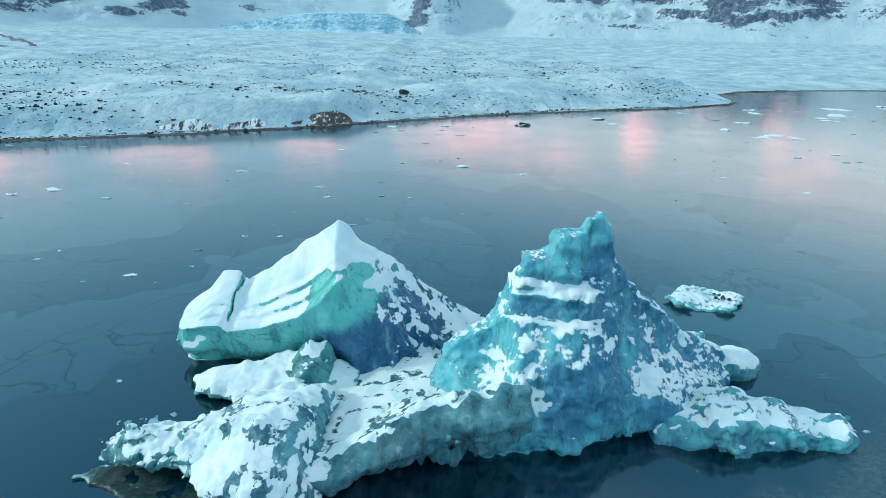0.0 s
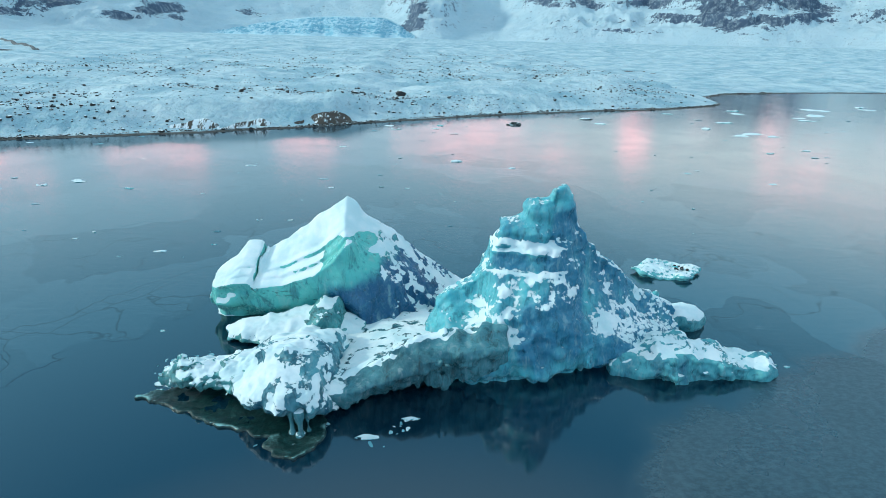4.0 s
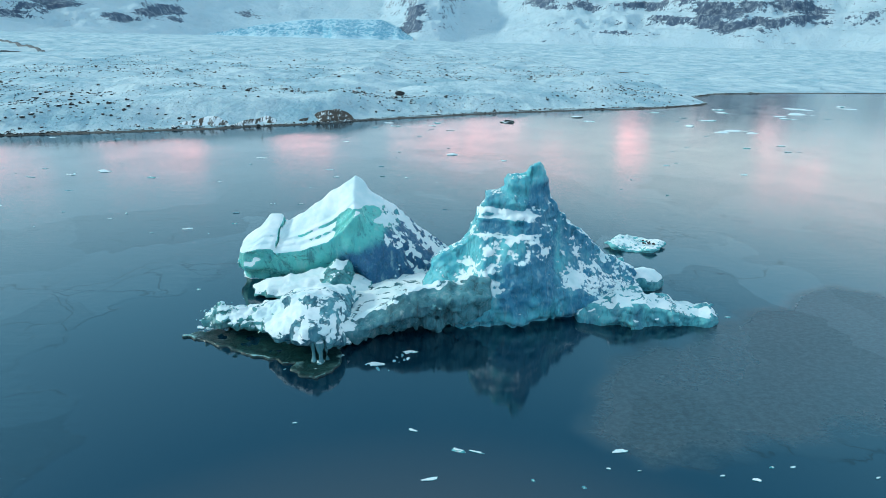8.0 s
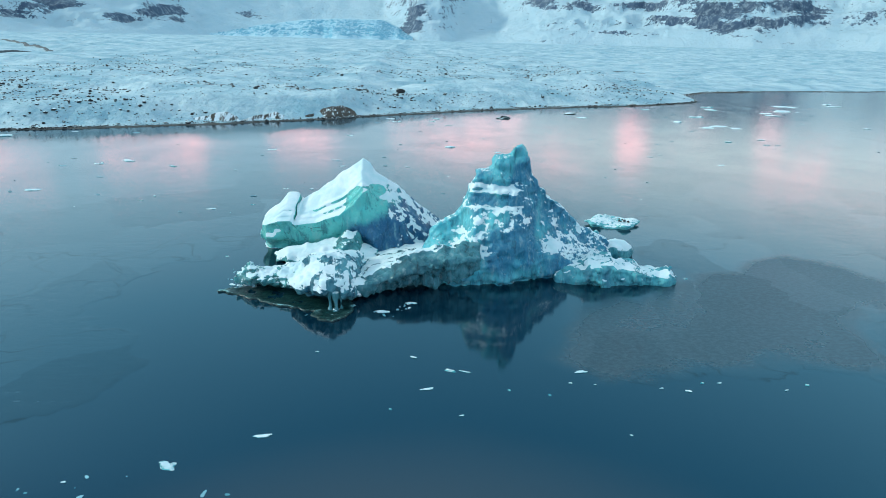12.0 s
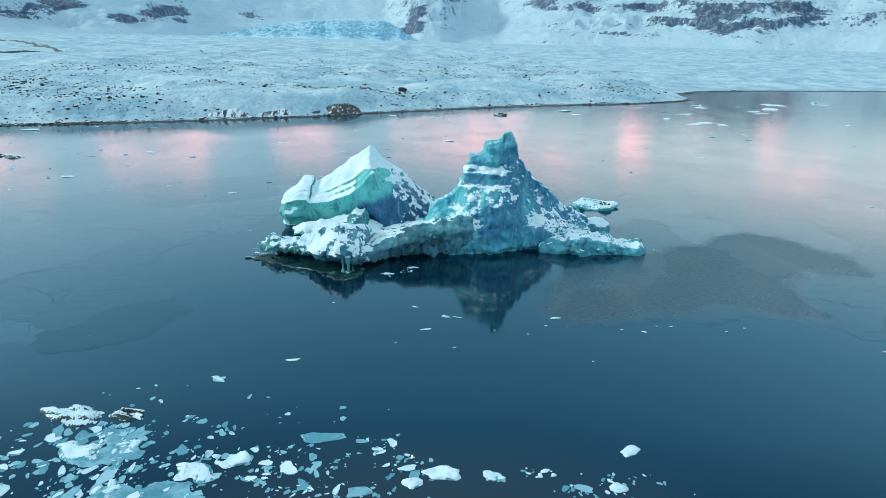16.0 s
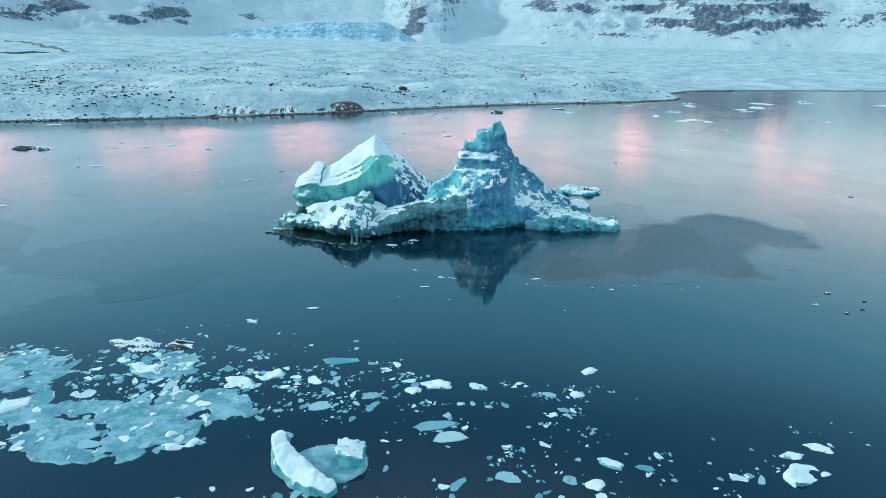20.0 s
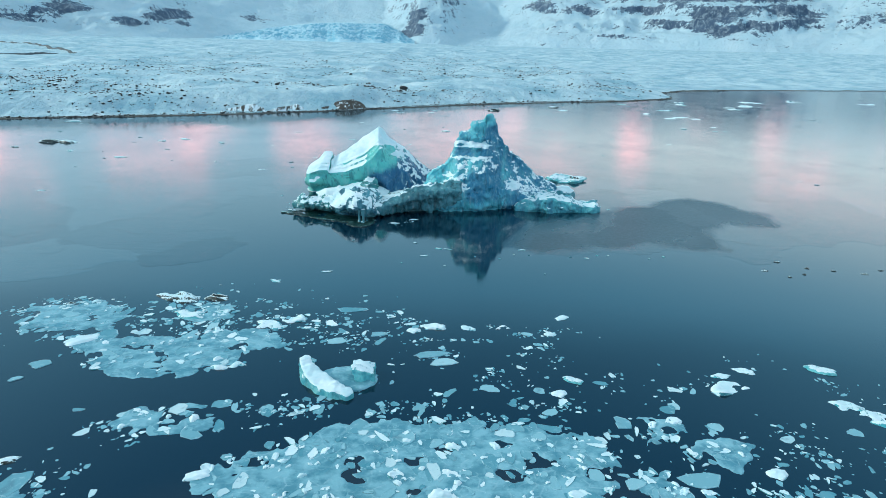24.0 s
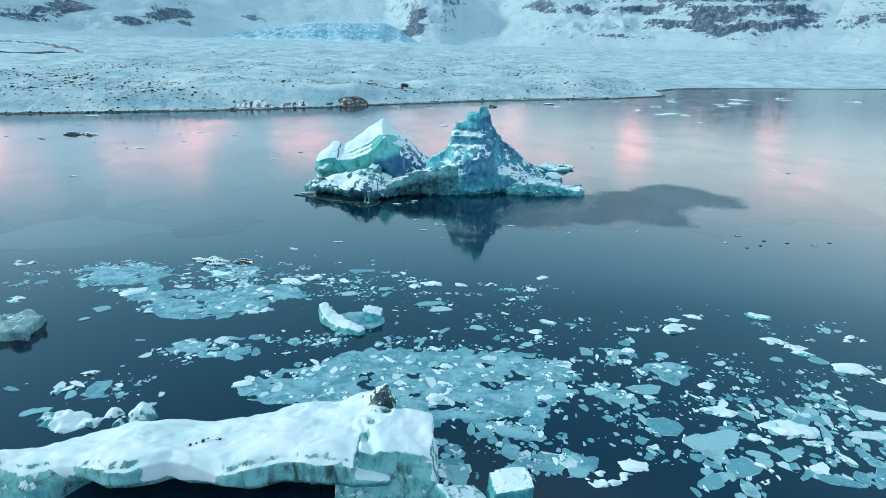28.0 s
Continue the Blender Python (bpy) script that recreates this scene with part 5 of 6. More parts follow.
def plate_mesh(name, seed, material=None, thick=0.035):
    """A thin floe about 2 m across: a broken outline with a chamfered rim."""
    rng = np.random.RandomState(200 + seed)
    n = rng.randint(9, 14)
    ang = np.sort(rng.rand(n) * 0.7 + np.arange(n)) / n * 2 * math.pi
    rad = 1 + 0.34 * (rng.rand(n) - 0.5) + 0.16 * np.sin(2 * ang + rng.rand() * 6) + 0.13 * np.sin(3 * ang + rng.rand() * 6)
    out = np.stack([rad * np.cos(ang), rad * np.sin(ang) * rng.uniform(0.6, 0.95)], 1)
    rows = [np.c_[out * 0.97, np.full(n, -0.08)], np.c_[out, np.full(n, thick * 0.35)], np.c_[out * 0.955, thick * (1 + 0.25 * rng.rand(n))]]
    rows.append(np.c_[out * 0.90, thick * (0.75 + 0.2 * rng.rand(n))])
    v = np.concatenate(rows + [np.array([[0, 0, thick * 0.8]])])
    bm = bmesh.new()
    vs = [bm.verts.new(p) for p in v]
    for r in range(3):
        for k in range(n):
            bm.faces.new((vs[r * n + k], vs[r * n + (k + 1) % n], vs[(r + 1) * n + (k + 1) % n], vs[(r + 1) * n + k]))
    for k in range(n):
        bm.faces.new((vs[3 * n + k], vs[3 * n + (k + 1) % n], vs[-1]))
    me = bpy.data.meshes.new(name)
    bm.to_mesh(me)
    bm.free()
    me.materials.append(material or PLATE)
    if not material:
        me.materials.append(RIM)
        me.polygons.foreach_set("material_index", [1 if k < 3 * n and rng.rand() < 0.45 else 0 for k in range(4 * n)])
    return me


SNOWY = [chunk_mesh("snowy_chunk", s, ICE_SNOWY, 0.26 + 0.08 * (s % 3), 0.11) for s in range(1, 6)]
CLEAR = [chunk_mesh("clear_chunk", s, ICE_CLEAR, 0.20 + 0.07 * (s % 3), 0.10) for s in range(6, 10)]
DIRTY = [chunk_mesh("dirty_chunk", s, ICE_DIRTY, 0.32, 0.13) for s in range(10, 13)]
PLATES = [plate_mesh("plate", s) for s in range(14)]
SNOW_PLATES = [plate_mesh("snow_plate", 20 + s, ICE_SNOWY, 0.09) for s in range(6)]


def afloat(name, me, x, y, width, label, category, group, seed, flat=0.62):
    rng = np.random.RandomState(seed)
    ob = new(name, me)
    ob.location = (x, y, 0)
    ob.rotation_euler = (0, 0, rng.uniform(-0.35, 0.35) + math.pi * rng.randint(2))
    s = width / 2
    ob.scale = (s, s * flat, max(0.3, s * rng.uniform(0.5, 0.75)))
    return tagged(ob, label, category, group)


SNOWY_AT = [(-35.4, -24.3, 2.23), (-9.2, -27.1, 2.36), (1.5, -28.2, 2.17), (0, -28.8, 1.36), (-23, -30.1, 2.05), (-12.3, -33.1, 2.66), (19.8, -36.1, 3.05), (21.9, -34.1, 1.56), (8.9, -36.4, 1.34),
            (29.3, -41.5, 2.35), (32.3, -37.6, 2), (30.4, -42.7, 1.67), (1.8, -42.9, 1.19), (1.2, -44.3, 1.54), (-10.4, -42.8, 1.22), (-6.6, -42.1, 1.4), (8, -44.4, 1.57), (21.1, -47.1, 3.27), (18.6, -47.9, 1.08),
            (11.1, -49.8, 1.45), (9.8, -50.6, 2.0), (8.9, -50.9, 1.3), (3.9, -28.5, 1.28), (9.9, -29.4, 1.18), (11.5, -26.9, 1.14), (6.6, -28.4, 1.19), (7.9, -31.2, 0.94), (14.2, -44.3, 0.84), (18.4, -43.1, 1.46)]
for k, (x, y, w) in enumerate(SNOWY_AT):
    afloat("ice_chunk", SNOWY[k % 5], x, y, w, "small snow-topped chunk of ice drifting on dark water", "ice chunk", "drifting chunks of ice", k)
CLEAR_AT = [(-17, -26.3, 2.84), (-14.8, -26.3, 1.87), (10.1, -35.1, 1.57), (20, -34.7, 1.26), (26.1, -37.9, 1.95), (27.2, -39, 2.9), (27.2, -34.1, 2.32), (21.7, -48.4, 1.07), (-10.7, -28.1, 2.49), (-31.2, -31.5, 2.12), (9.4, -44, 0.69), (17.9, -45.7, 2.03), (-12.1, -20.2, 1.11)]
for k, (x, y, w) in enumerate(CLEAR_AT):
    afloat("ice_chunk", CLEAR[k % 4], x, y, w, "low wet chunk of clear turquoise ice", "ice chunk", "drifting chunks of ice", 60 + k)
DIRTY_AT = [(-18.9, -23.6, 4.0), (-15.9, -23.6, 2.6), (-20.1, -41.6, 1.36), (29, -37.7, 0.86), (-68.5, 41.5, 5.2), (-65.2, 41.0, 4.4), (-71.3, 35.8, 1.76), (23.5, 103, 5.5), (44.2, 114.6, 5.0), (23.7, -45.3, 0.77), (-26.8, -24.7, 0.98), (36.3, -15.2, 0.9), (33.7, -17.4, 0.8), (38.3, -16.8, 0.7), (40.6, -17.4, 0.6), (43.2, -18.1, 0.8), (37.0, -18.3, 0.5), (35.2, -18.9, 0.5), (45.5, -17.2, 0.6)]
for k, (x, y, w) in enumerate(DIRTY_AT):
    afloat("dirty_ice_chunk", DIRTY[k % 3], x, y, w, "dirty black-streaked chunk of ice with a little snow", "ice chunk", "dirty chunks of ice", 90 + k, 0.38)
FAR_AT = [(77.9, 94.2, 11.9), (94.7, 131.5, 6.2), (107.8, 119.9, 4.6), (117.9, 130.5, 7.4), (127.8, 144.1, 9), (148.7, 148.4, 6.1), (177.5, 148, 7.5), (80.6, 113.3, 4.7), (78, 76.7, 2.1), (6.9, 62.3, 2), (5.6, 99.7, 2.1), (-49.7, 28.8, 2.1), (-24.3, 21.6, 1.3),
          (-60.5, 33.4, 2), (-49.3, 7.6, 1.1), (-4.7, 93.7, 2.4), (72.4, 128.9, 3.2), (119, 96.7, 2.5), (70.6, 102.5, 3.2), (96.9, 138.5, 4.3), (109.2, 124.8, 4.4), (151.9, 155.1, 6.5), (68.5, 73.5, 2)]
NEAR_AT = [(-78.7, 66.3, 3.6), (-46.3, 46.8, 1.4), (-38.2, 43.3, 0.8), (-13.5, 73.2, 1.4), (4.4, 95.3, 2), (45.7, 107, 3.3), (-14.1, 31, 0.7), (-17.6, 31, 0.8), (-19.9, 23.4, 0.5), (-34, 24.7, 0.6), (-33.2, 26.6, 0.5), (-37.6, 43.2, 1.2), (-45.7, 46.2, 1.7),
           (-49.5, 44.3, 1.9), (-17.8, 6.7, 0.6), (-1.2, 45, 0.7), (15.5, 58, 1.2), (24.8, 2, 0.5), (-11.6, 44.9, 1), (-14.7, 0.3, 0.7), (-15, -0.1, 0.4)]
for k, (x, y, w) in enumerate(FAR_AT + NEAR_AT):
    me = (SNOWY[k % 5], CLEAR[k % 4], SNOW_PLATES[k % 6])[(k * 7) % 3]
    ob = afloat("ice_floe", me, x, y, w, "pale floe frozen into the lagoon's thin ice", "ice floe", "floes far out on the lagoon", 120 + k, 0.55)
    ob.scale.z = min(ob.scale.z, 1.1)
FLECKS_AT = [(0.0, -10.7, 0.5, 0.45), (0.9, -14.2, 0.75, 0.5), (2.4, -12.3, 0.9, 0.35), (3.3, -12.4, 0.9, 0.2), (10.9, -12.5, 0.8, 0.4), (8.3, -14.9, 0.4, 0.5), (17.1, -14.6, 0.42, 0.6), (2.8, -16.7, 0.28, 0.7), (-1.3, -16.1, 0.22, 0.7), (-6.5, -10.0, 0.3, 0.5),
             (19.5, -13.8, 0.3, 0.5), (18.4, -13.8, 0.26, 0.6), (15.5, -14.3, 0.28, 0.5), (23.4, -14.6, 0.3, 0.6), (25.1, -14.1, 0.3, 0.5), (12.0, -18.5, 0.22, 0.7), (-8.0, -18.2, 0.9, 0.35), (5.9, -14.4, 0.35, 0.4), (9.9, -13.7, 0.24, 0.6), (11.4, -13.9, 0.2, 0.6),
             (-0.2, -2.9, 1.1, 0.4), (-2.4, -4.3, 1.3, 0.5)]
for k, (x, y, w, f) in enumerate(FLECKS_AT):
    afloat("ice_floe", (SNOW_PLATES[k % 6], CLEAR[k % 4])[k % 3 == 2], x, y, w, "small white floe alone on open water", "ice floe", "small floes before the iceberg", 170 + k, f).scale.z = 0.35
PLATES_AT = [(-5.4, -30.3, 1.58), (-2.6, -29.4, 1.43), (1.1, -32.1, 2), (4.6, -35.9, 1.26), (-23.8, -33.1, 1.42), (-24.3, -34.7, 0.8), (-4.9, -25.6, 2.2), (2, -33, 1.78), (-15.1, -44.8, 0.88), (-18.9, -37.7, 0.76), (-21.1, -45.3, 1.4), (-23.7, -43.2, 0.96), (14, -46.9, 2.5),
             (16.3, -48.1, 3.3), (16.8, -50.1, 2.4), (19.8, -49.2, 1.83), (25.3, -47.8, 1.94), (27, -46.1, 1.72), (23.4, -46.5, 1.34), (14.6, -51, 1.69), (21, -51, 2.02), (14.2, -43.5, 2.13), (6.6, -46.3, 1.6), (5.3, -47.3, 2.4), (7.7, -49.4, 2.2), (6.2, -49.8, 1.72), (27.6, -40.4, 1.5)]
for k, (x, y, w) in enumerate(PLATES_AT):
    ob = afloat("ice_plate", PLATES[k % 14], x, y, w, "thin flat plate of pale blue ice", "ice plate", "thin plates of ice", 190 + k, 0.6)
    ob.scale.z = 0.9 + 0.3 * (k % 3)


# ---- bergy bits with a shape of their own ----
def bit(name, label, field, low, high, size, material, category="bergy bit", seed=0, rough=0.03):
    ob = carve(name, field, low, high, size, material, rough, seed, 0.4, 0.03)
    return tagged(ob, label, category)


def crescent():
    thing = tagged(group_at("bergy_bit", (-5.6, -35, 0)), "white crescent of ice with green flanks and a small tower", "bergy bit")

    def arc(X, Y, Z):
        n = fbm(X / 0.8, Y / 0.8, Z / 0.8, 3, 211)
        t = np.clip(((X + 7.0) * 3.0 + (Y + 33.4) * -3.2) / (3.0 ** 2 + 3.2 ** 2), 0, 1)
        px, py = -7.0 + 3.0 * t - 0.45 * np.sin(math.pi * t), -33.4 - 3.2 * t - 0.3 * np.sin(math.pi * t)
        d = np.hypot(X - px, Y - py)
        w = 0.44 + 0.20 * np.sin(math.pi * t)
        return np.maximum(np.maximum(d - w * (1.15 - 0.5 * np.clip(Z, 0, 1)), Z - 0.62 + 0.25 * t) * 0.8 + 0.12 * n, -0.3 - Z)

    def plateau(X, Y, Z):
        n = fbm(X / 0.7, Y / 0.7, Z / 0.7, 3, 213)
        d = np.sqrt(((X + 4.3) / 2.0) ** 2 + ((Y + 34.9) / 1.35) ** 2) - 1
        return np.maximum(np.maximum(d * 1.4, Z - 0.09) + 0.10 * n, -0.3 - Z)

    def tower(X, Y, Z):
        n = fbm(X / 0.6, Y / 0.6, Z / 0.6, 3, 215)
        q = np.maximum(np.abs(X + 3.0 + 0.25 * Z) - 0.66, np.abs(Y + 34.6) - 0.62)
        return np.maximum(np.maximum(q, Z - 0.72 + 0.2 * (X + 3.0)) * 0.8 + 0.10 * n, -0.3 - Z)
    under(thing, carve("crescent_ridge", arc, (-9.4, -38, -0.4), (-3.4, -32.2, 1.5), 0.075, ICE_CHUNK, 0.03, 211, 0.4), "thick snowy crescent ridge")
    under(thing, carve("wet_plateau", plateau, (-8, -37.2, -0.4), (-1.8, -32.4, 0.6), 0.085, RAFT, 0.03, 213, 0.4), "low wet platform of broken ice")
    under(thing, carve("small_tower", tower, (-4.8, -35.8, -0.4), (-2.2, -33.6, 1.6), 0.07, ICE_CLEAR, 0.02, 215, 0.4), "small square tower of blue ice")


crescent()


def block_field(x, y, rx, ry, h, turn, slope, seed, jag=0.12):
    c, s = math.cos(turn), math.sin(turn)

    def field(X, Y, Z):
        n = fbm(X / 0.9, Y / 0.9, Z / 0.9, 3, seed)
        a, b = (X - x) * c + (Y - y) * s, -(X - x) * s + (Y - y) * c
        q = np.maximum(np.abs(a) - rx + 0.22 * Z * slope, np.abs(b) - ry + 0.18 * Z * slope)
        return np.maximum(np.maximum(q, Z - h - 0.35 * slope * a / rx * h) * 0.85 + jag * n, -0.3 - Z)
    return field


bit("bergy_bit", "pale grey-green berg with a snow cap and dark reflection", block_field(-30.0, -36.6, 3.4, 1.3, 0.9, 0.1, -0.6, 221, 0.2), (-34.8, -39.1, -0.4), (-25.4, -34.3, 2.3), 0.1, ICE_PALE)
bit("ice_block", "upright turquoise block of ice with a flat snowy top", block_field(4.4, -52.0, 0.95, 0.75, 1.35, 0.1, 0.25, 223, 0.07), (2.8, -53.4, -0.4), (6.0, -50.6, 2.1), 0.07, ICE_CLEAR)
bit("ice_block", "tilted turquoise wedge of ice beside the slab", block_field(2.4, -52.6, 0.8, 0.7, 1.0, 0.5, -0.8, 225, 0.08), (0.9, -54, -0.4), (3.9, -51.2, 2.0), 0.07, ICE_CLEAR)
for k, (x, y, w, lab) in enumerate(((-18.6, -46.3, 2.7, "lumpy snow-covered boulder of ice behind the slab"), (-16.6, -46.1, 2.3, "rounded snow-covered boulder of ice behind the slab"), (-15.0, -45.9, 2.0, "rounded snow-covered boulder of ice behind the slab"))):
    ob = afloat("ice_boulder", SNOWY[(2, 0, 3)[k]], x, y, w, lab, "ice chunk", "ice boulders behind the slab", 230 + k, 0.85)
    ob.scale.z = 2.1
ob = afloat("ice_boulder", CLEAR[1], -19.7, -45.9, 2.4, "turquoise boulder of ice behind the slab", "ice chunk", "ice boulders behind the slab", 235)
ob.scale.z = 2.0


def rocky_floe():
    """The flat floe behind the iceberg, with stones on its snow."""
    thing = tagged(group_at("ice_floe", (23.4, 17, 0)), "flat turquoise floe with snow and black stones on top", "ice floe")

    def field(X, Y, Z):
        n = fbm(X / 1.1, Y / 1.1, Z / 1.1, 3, 241)
        d = np.sqrt(((X - 23.4) / 2.7) ** 2 + ((Y - 17.0) / 1.5) ** 2) - 1
        top = 0.42 + 0.25 * vnoise(X / 1.2, Y / 1.2, 0 * Z, 243)
        return np.maximum(np.maximum(d * 1.3 - 0.25 * (Z > 0.2), Z - top) + 0.2 * n, -0.3 - Z)
    under(thing, carve("floe_body", field, (19.8, 14.6, -0.4), (27, 19.4, 1.2), 0.1, ICE_CLEAR, 0.06, 241, 0.4))
    rng = np.random.RandomState(9)
    for _ in range(9):
        v, f = rock_shape(rng)
        me = mesh_of("stone", v * rng.uniform(0.08, 0.2), f, False)
        me.materials.append(BOULDER)
        ob = new("stone", me)
        ob.location = (24.2 + rng.normal(0, 0.45), 17.0 + rng.normal(0, 0.3), 0.52)
        under(thing, ob)


rocky_floe()

# ---- sheets of refrozen plates ----
SHEETS = {
    "broad": [(-10.9, -43.3), (-9.5, -41.3), (-6.4, -40.3), (-1.7, -38.6), (1, -38.6), (6.4, -39.3), (10, -40.7), (10.6, -42.9), (9.4, -44.3), (6.3, -45.9), (2.7, -46.3), (0.2, -46.3), (-1.4, -45.4), (-5.7, -44.9), (-8.6, -44.7)],
    "ring": [(-23.6, -29.9), (-22, -29.4), (-19, -30.2), (-16.2, -29.4), (-15, -28.5), (-11.2, -29), (-8.3, -30.6), (-9.2, -31.5), (-11.8, -31.5), (-11.6, -32.9), (-13.6, -33.9), (-14.9, -34.7), (-18.4, -34.2), (-21.2, -33.3)],
    "round": [(-30, -25.6), (-27.1, -24.8), (-24.9, -24.2), (-21.5, -26.5), (-21.9, -28.6), (-24.3, -28.8), (-28, -28.5)],
    "small": [(-16.9, -38.7), (-15.8, -37.7), (-13.2, -37.5), (-10.9, -38.4), (-11.4, -39.5), (-13.9, -39.8), (-15.9, -39.4)],
    "loose": [(14.3, -41.4), (15.8, -40.5), (18, -41.1), (16.8, -42.5), (14.6, -42.5)],
    "grey": [(10.8, -40.4), (12.4, -38.8), (15.2, -38.8), (14.9, -40.4), (12.9, -40.9)],
    "pale": [(10.5, -43.5), (11.6, -42.8), (13.3, -42.9), (14.1, -44.1), (12.4, -44.6), (10.7, -44.5)],
    "patch": [(-21.6, -43.2), (-20.9, -42.5), (-19.2, -42.6), (-18.3, -43.8), (-19.7, -44.1)],
    "slush": [(3, -47.2), (4.3, -46.3), (7.1, -46.8), (7.1, -48.4), (4.6, -48.8)],
    "lee": [(0.9, -47.8), (2.4, -48.3), (3, -50.3), (2.3, -51.2), (1.2, -51.2)],
    "tail": [(5.1, -49.2), (6.8, -48.4), (9, -49.6), (7.8, -50.3), (5.8, -50.2)],
    "wide": [(19.6, -45.4), (22.4, -44.6), (26.5, -45.6), (28.4, -47.3), (25.5, -51.5), (21.5, -51.7), (18.5, -50.6), (19.0, -48.2)],
    "thin": [(15.6, -49), (18.2, -48.8), (18.6, -51), (16, -52), (13.4, -51.4)],
    "drift": [(-17.5, -25.3), (-15.2, -25.0), (-13.4, -26.3), (-14.8, -27.2), (-17.6, -27.2)],
}
rng_sheet = np.random.RandomState(77)


def ice_sheet(key, poly, cell, cover, blocks, label, lace=0.05):
    """A raft of thin plates frozen together: a low wet base, plates on it, snowy blocks standing out."""
    p = np.array(poly)
    mid = p.mean(0)
    thing = tagged(group_at("ice_raft", (mid[0], mid[1], 0)), label, "ice raft", "rafts of refrozen plates")

    def base(X, Y, Z):
        d = inside_by(poly, X, Y) + 0.55 * fbm(X / 1.1, Y / 1.1, 0 * Z, 4, 251)
        holes = 0.6 - 2.4 * np.maximum(0, fbm(X / 1.5, Y / 1.0, 0 * Z, 3, 255) - lace)
        return np.maximum(np.maximum(-np.minimum(d, holes) * 0.3, Z - 0.025 - 0.02 * vnoise(X / 0.4, Y / 0.4, 0 * Z, 253)), -0.12 - Z)
    lo, hi = p.min(0) - 0.9, p.max(0) + 0.9
    if lace > -0.08:
        under(thing, carve("raft_base", base, (*lo, -0.16), (*hi, 0.14), 0.08, RAFT, 0.008, 251, 0.3, whole=True), "wet grey-blue base of the raft")
    xs, ys = np.arange(lo[0], hi[0], cell), np.arange(lo[1], hi[1], cell * 0.8)
    for x in xs:
        for y in ys:
            x1, y1 = x + rng_sheet.uniform(-0.5, 0.5) * cell, y + rng_sheet.uniform(-0.5, 0.5) * cell
            if rng_sheet.rand() > cover or inside_by(poly, np.array([x1]), np.array([y1]))[0] < -0.35 + 0.5 * rng_sheet.rand():
                continue
            ob = new("plate", PLATES[rng_sheet.randint(14)])
            s = cell * (0.12 + rng_sheet.gamma(3, 0.13))
            ob.location = (x1, y1, rng_sheet.uniform(-0.022, 0.012))
            ob.rotation_euler = (rng_sheet.normal(0, 0.015), rng_sheet.normal(0, 0.015), rng_sheet.rand() * 6.28)
            ob.scale = (s, s * rng_sheet.uniform(0.6, 1.0), rng_sheet.uniform(0.7, 1.3))
            under(thing, ob)
    n = 0
    while n < blocks:
        x1, y1 = rng_sheet.uniform(lo[0], hi[0]), rng_sheet.uniform(lo[1], hi[1])
        if inside_by(poly, np.array([x1]), np.array([y1]))[0] < 0.0:
            continue
        n += 1
        ob = new("snow_block", (SNOWY + SNOW_PLATES)[rng_sheet.randint(11)])
        s = min(0.55, 0.10 + rng_sheet.gamma(1.6, 0.09))
        ob.location = (x1, y1, 0.02)
        ob.rotation_euler = (0, 0, rng_sheet.rand() * 6.28)
        ob.scale = (s, s * rng_sheet.uniform(0.55, 0.9), s * rng_sheet.uniform(0.5, 0.9) + 0.1)
        under(thing, ob)


for key, cell, cover, blocks in (("broad", 0.62, 0.55, 130), ("ring", 0.62, 0.50, 30), ("round", 0.75, 0.7, 12), ("small", 0.7, 0.8, 14), ("loose", 0.5, 0.7, 10), ("grey", 0.5, 0.6, 10), ("pale", 0.8, 0.9, 12),
                                 ("patch", 0.8, 0.9, 6), ("slush", 0.6, 0.85, 10), ("lee", 0.6, 0.9, 8), ("tail", 0.7, 0.9, 8), ("wide", 0.62, 0.62, 26), ("thin", 0.62, 0.55, 10), ("drift", 0.6, 0.8, 12)):
    ice_sheet(key, SHEETS[key], cell, cover, blocks, "raft of thin pale plates frozen together with snowy lumps", {"broad": 0.40, "ring": 0.13, "wide": -0.12, "thin": -0.1, "slush": -0.05, "loose": 0.0, "grey": 0.0}.get(key, 0.08))


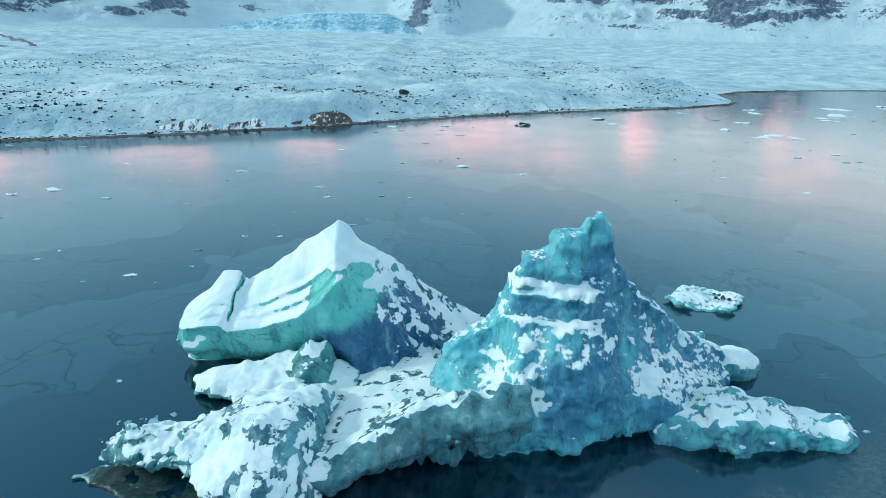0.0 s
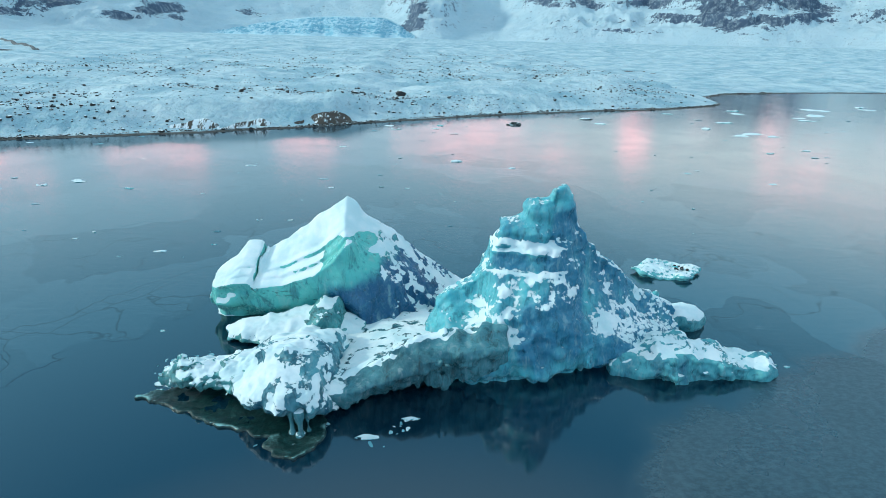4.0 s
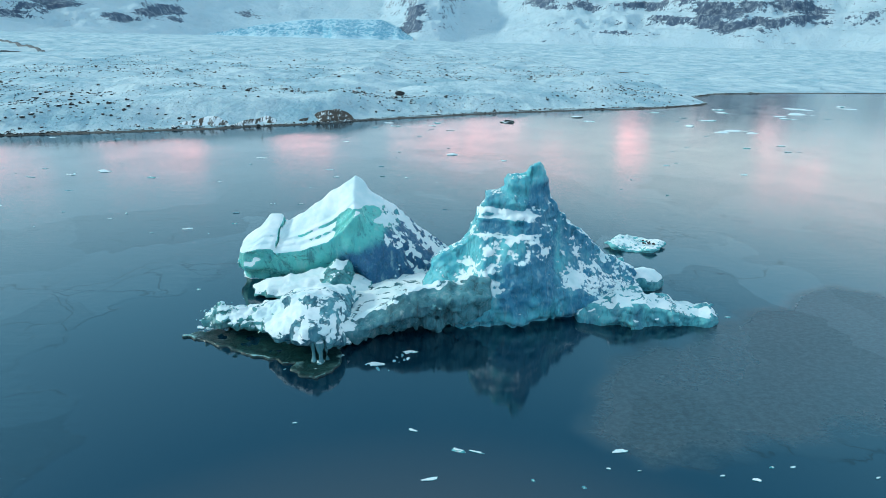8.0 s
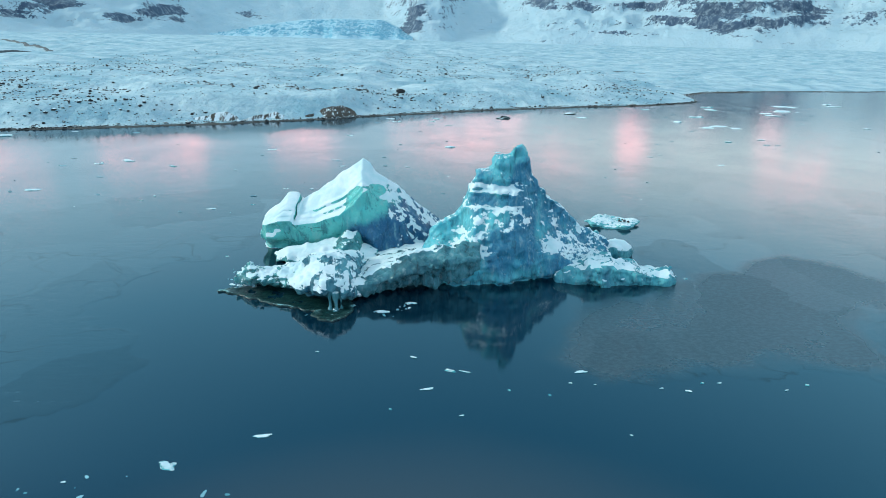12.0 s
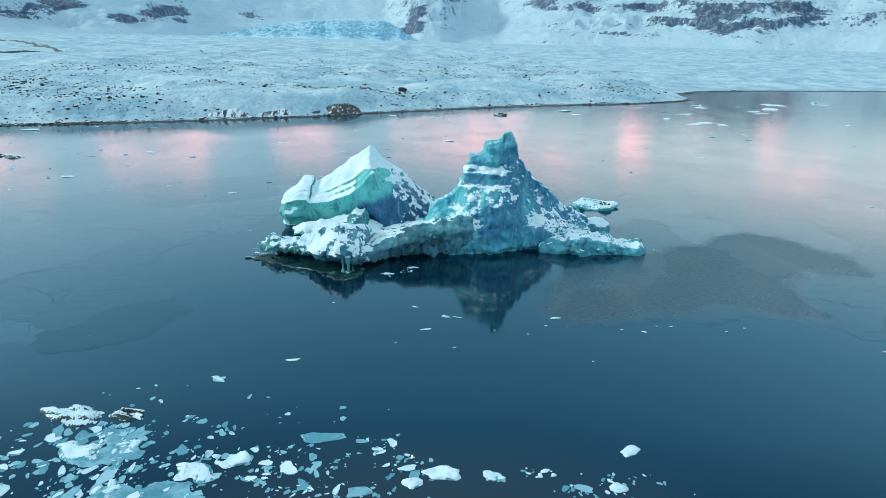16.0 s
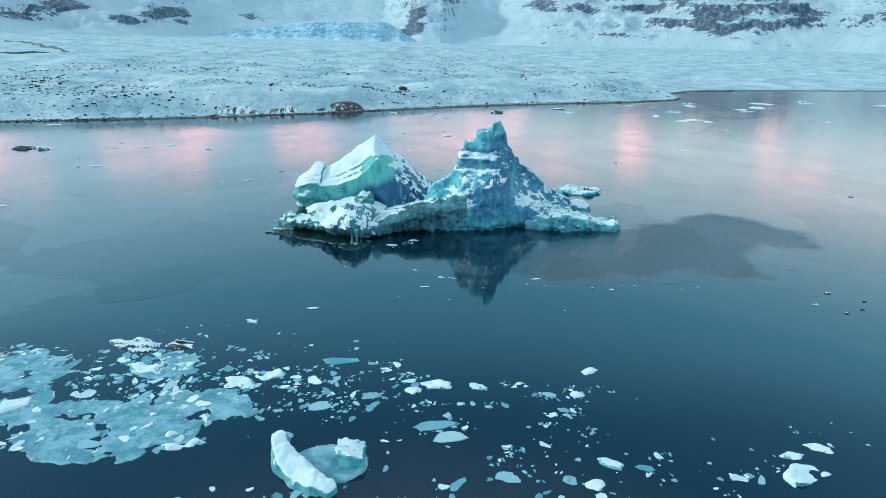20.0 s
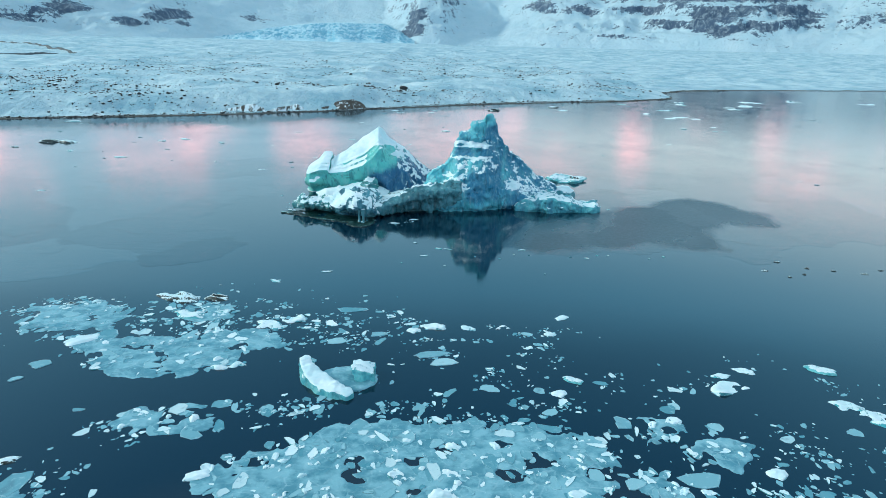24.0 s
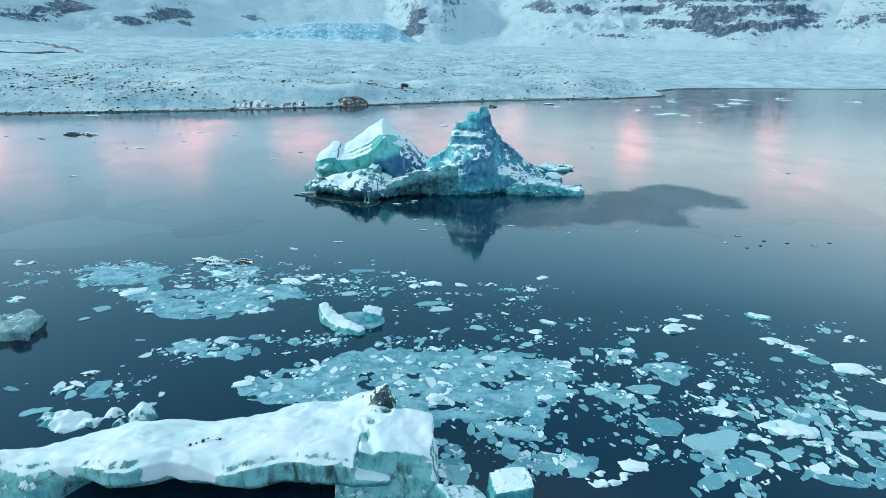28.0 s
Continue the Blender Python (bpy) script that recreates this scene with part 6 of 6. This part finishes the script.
def brash():
    """Crumbs of ice between the floes."""
    rng = np.random.RandomState(31)
    shapes = []
    for me in PLATES[:12] + SNOW_PLATES[:2]:
        v = np.zeros(len(me.vertices) * 3, np.float32)
        me.vertices.foreach_get("co", v)
        shapes.append((v.reshape(-1, 3), [tuple(f.vertices) for f in me.polygons]))
    fields = [(4.5, -30.5, 5.0, 3.0, 190), (10.5, -36, 5, 1.6, 80), (24, -36.5, 6, 2.4, 80), (-14, -29, 9, 4.0, 420), (-25, -27, 7, 3, 200), (0, -38.5, 8, 1.2, 220), (14, -42, 6, 3.0, 200), (21, -47, 7, 3.2, 380),
              (8, -47.5, 5, 2.4, 300), (-5, -37.6, 5, 1.6, 130), (-13, -38.6, 4, 1.6, 80), (-20, -43.4, 3, 1.2, 60), (27, -42.5, 5, 2, 150), (-15.0, 1.5, 2.0, 2.2, 90), (-3, -4.0, 3, 0.8, 40), (-9, -28.6, 7, 2.2, 280), (-20, -25.0, 8, 1.8, 200), (3, -33.5, 6, 2.0, 90)]
    out = {}
    crumbs = np.random.RandomState(37)
    for x0, y0, sx, sy, n in fields:
        for number in range(n):
            if number % 11 == 0:
                cx, cy, wide = x0 + rng.uniform(-1, 1) * sx * 1.3, y0 + rng.normal(0, 0.6) * sy, rng.gamma(2, 0.45)
            x, y = cx + rng.normal(0, wide), cy + rng.normal(0, 0.45 * wide)
            size = min(0.5, 0.04 + rng.gamma(0.9, 0.09))
            k = rng.randint(len(shapes))
            v, f = shapes[k]
            a = rng.rand() * 6.28
            c, s = math.cos(a), math.sin(a)
            w = v * (size, size * rng.uniform(0.65, 1.0), min(0.6, 0.12 + 1.1 * size))
            w = np.c_[w[:, 0] * c - w[:, 1] * s + x, w[:, 0] * s + w[:, 1] * c + y, w[:, 2]]
            kind = k >= 12
            verts, faces, at = out.setdefault(kind, ([], [], [0]))
            verts.append(w)
            faces.extend(tuple(i + at[0] for i in q) for q in f)
            at[0] += len(w)
    # crumbs frozen into the skin far out
    for _ in range(330):
        x, y = crumbs.uniform(-95, 150), crumbs.uniform(16, 150)
        if y > float(np.interp(x, SHORE_X, SHORE_Y)) - 3 or (abs(x - 2) < 26 and y < 20):
            continue
        v, f = shapes[crumbs.randint(len(shapes))]
        size = 0.08 + crumbs.gamma(1.1, 0.16) * (0.5 + y / 120)
        w = v * (size, size * 0.55, 0.7) + (x, y, 0)
        verts, faces, at = out.setdefault(bool(crumbs.randint(3) == 0), ([], [], [0]))
        verts.append(w)
        faces.extend(tuple(i + at[0] for i in q) for q in f)
        at[0] += len(w)
    for kind, (verts, faces, _) in out.items():
        me = bpy.data.meshes.new("brash_ice")
        me.from_pydata(np.concatenate(verts).tolist(), [], faces)
        me.materials.append(ICE_SNOWY if kind else PLATE)
        tagged(new("brash_ice", me), "white crumbs of snowy brash ice adrift" if kind else "pale blue crumbs of brash ice adrift", "brash ice", kind="stuff")


brash()
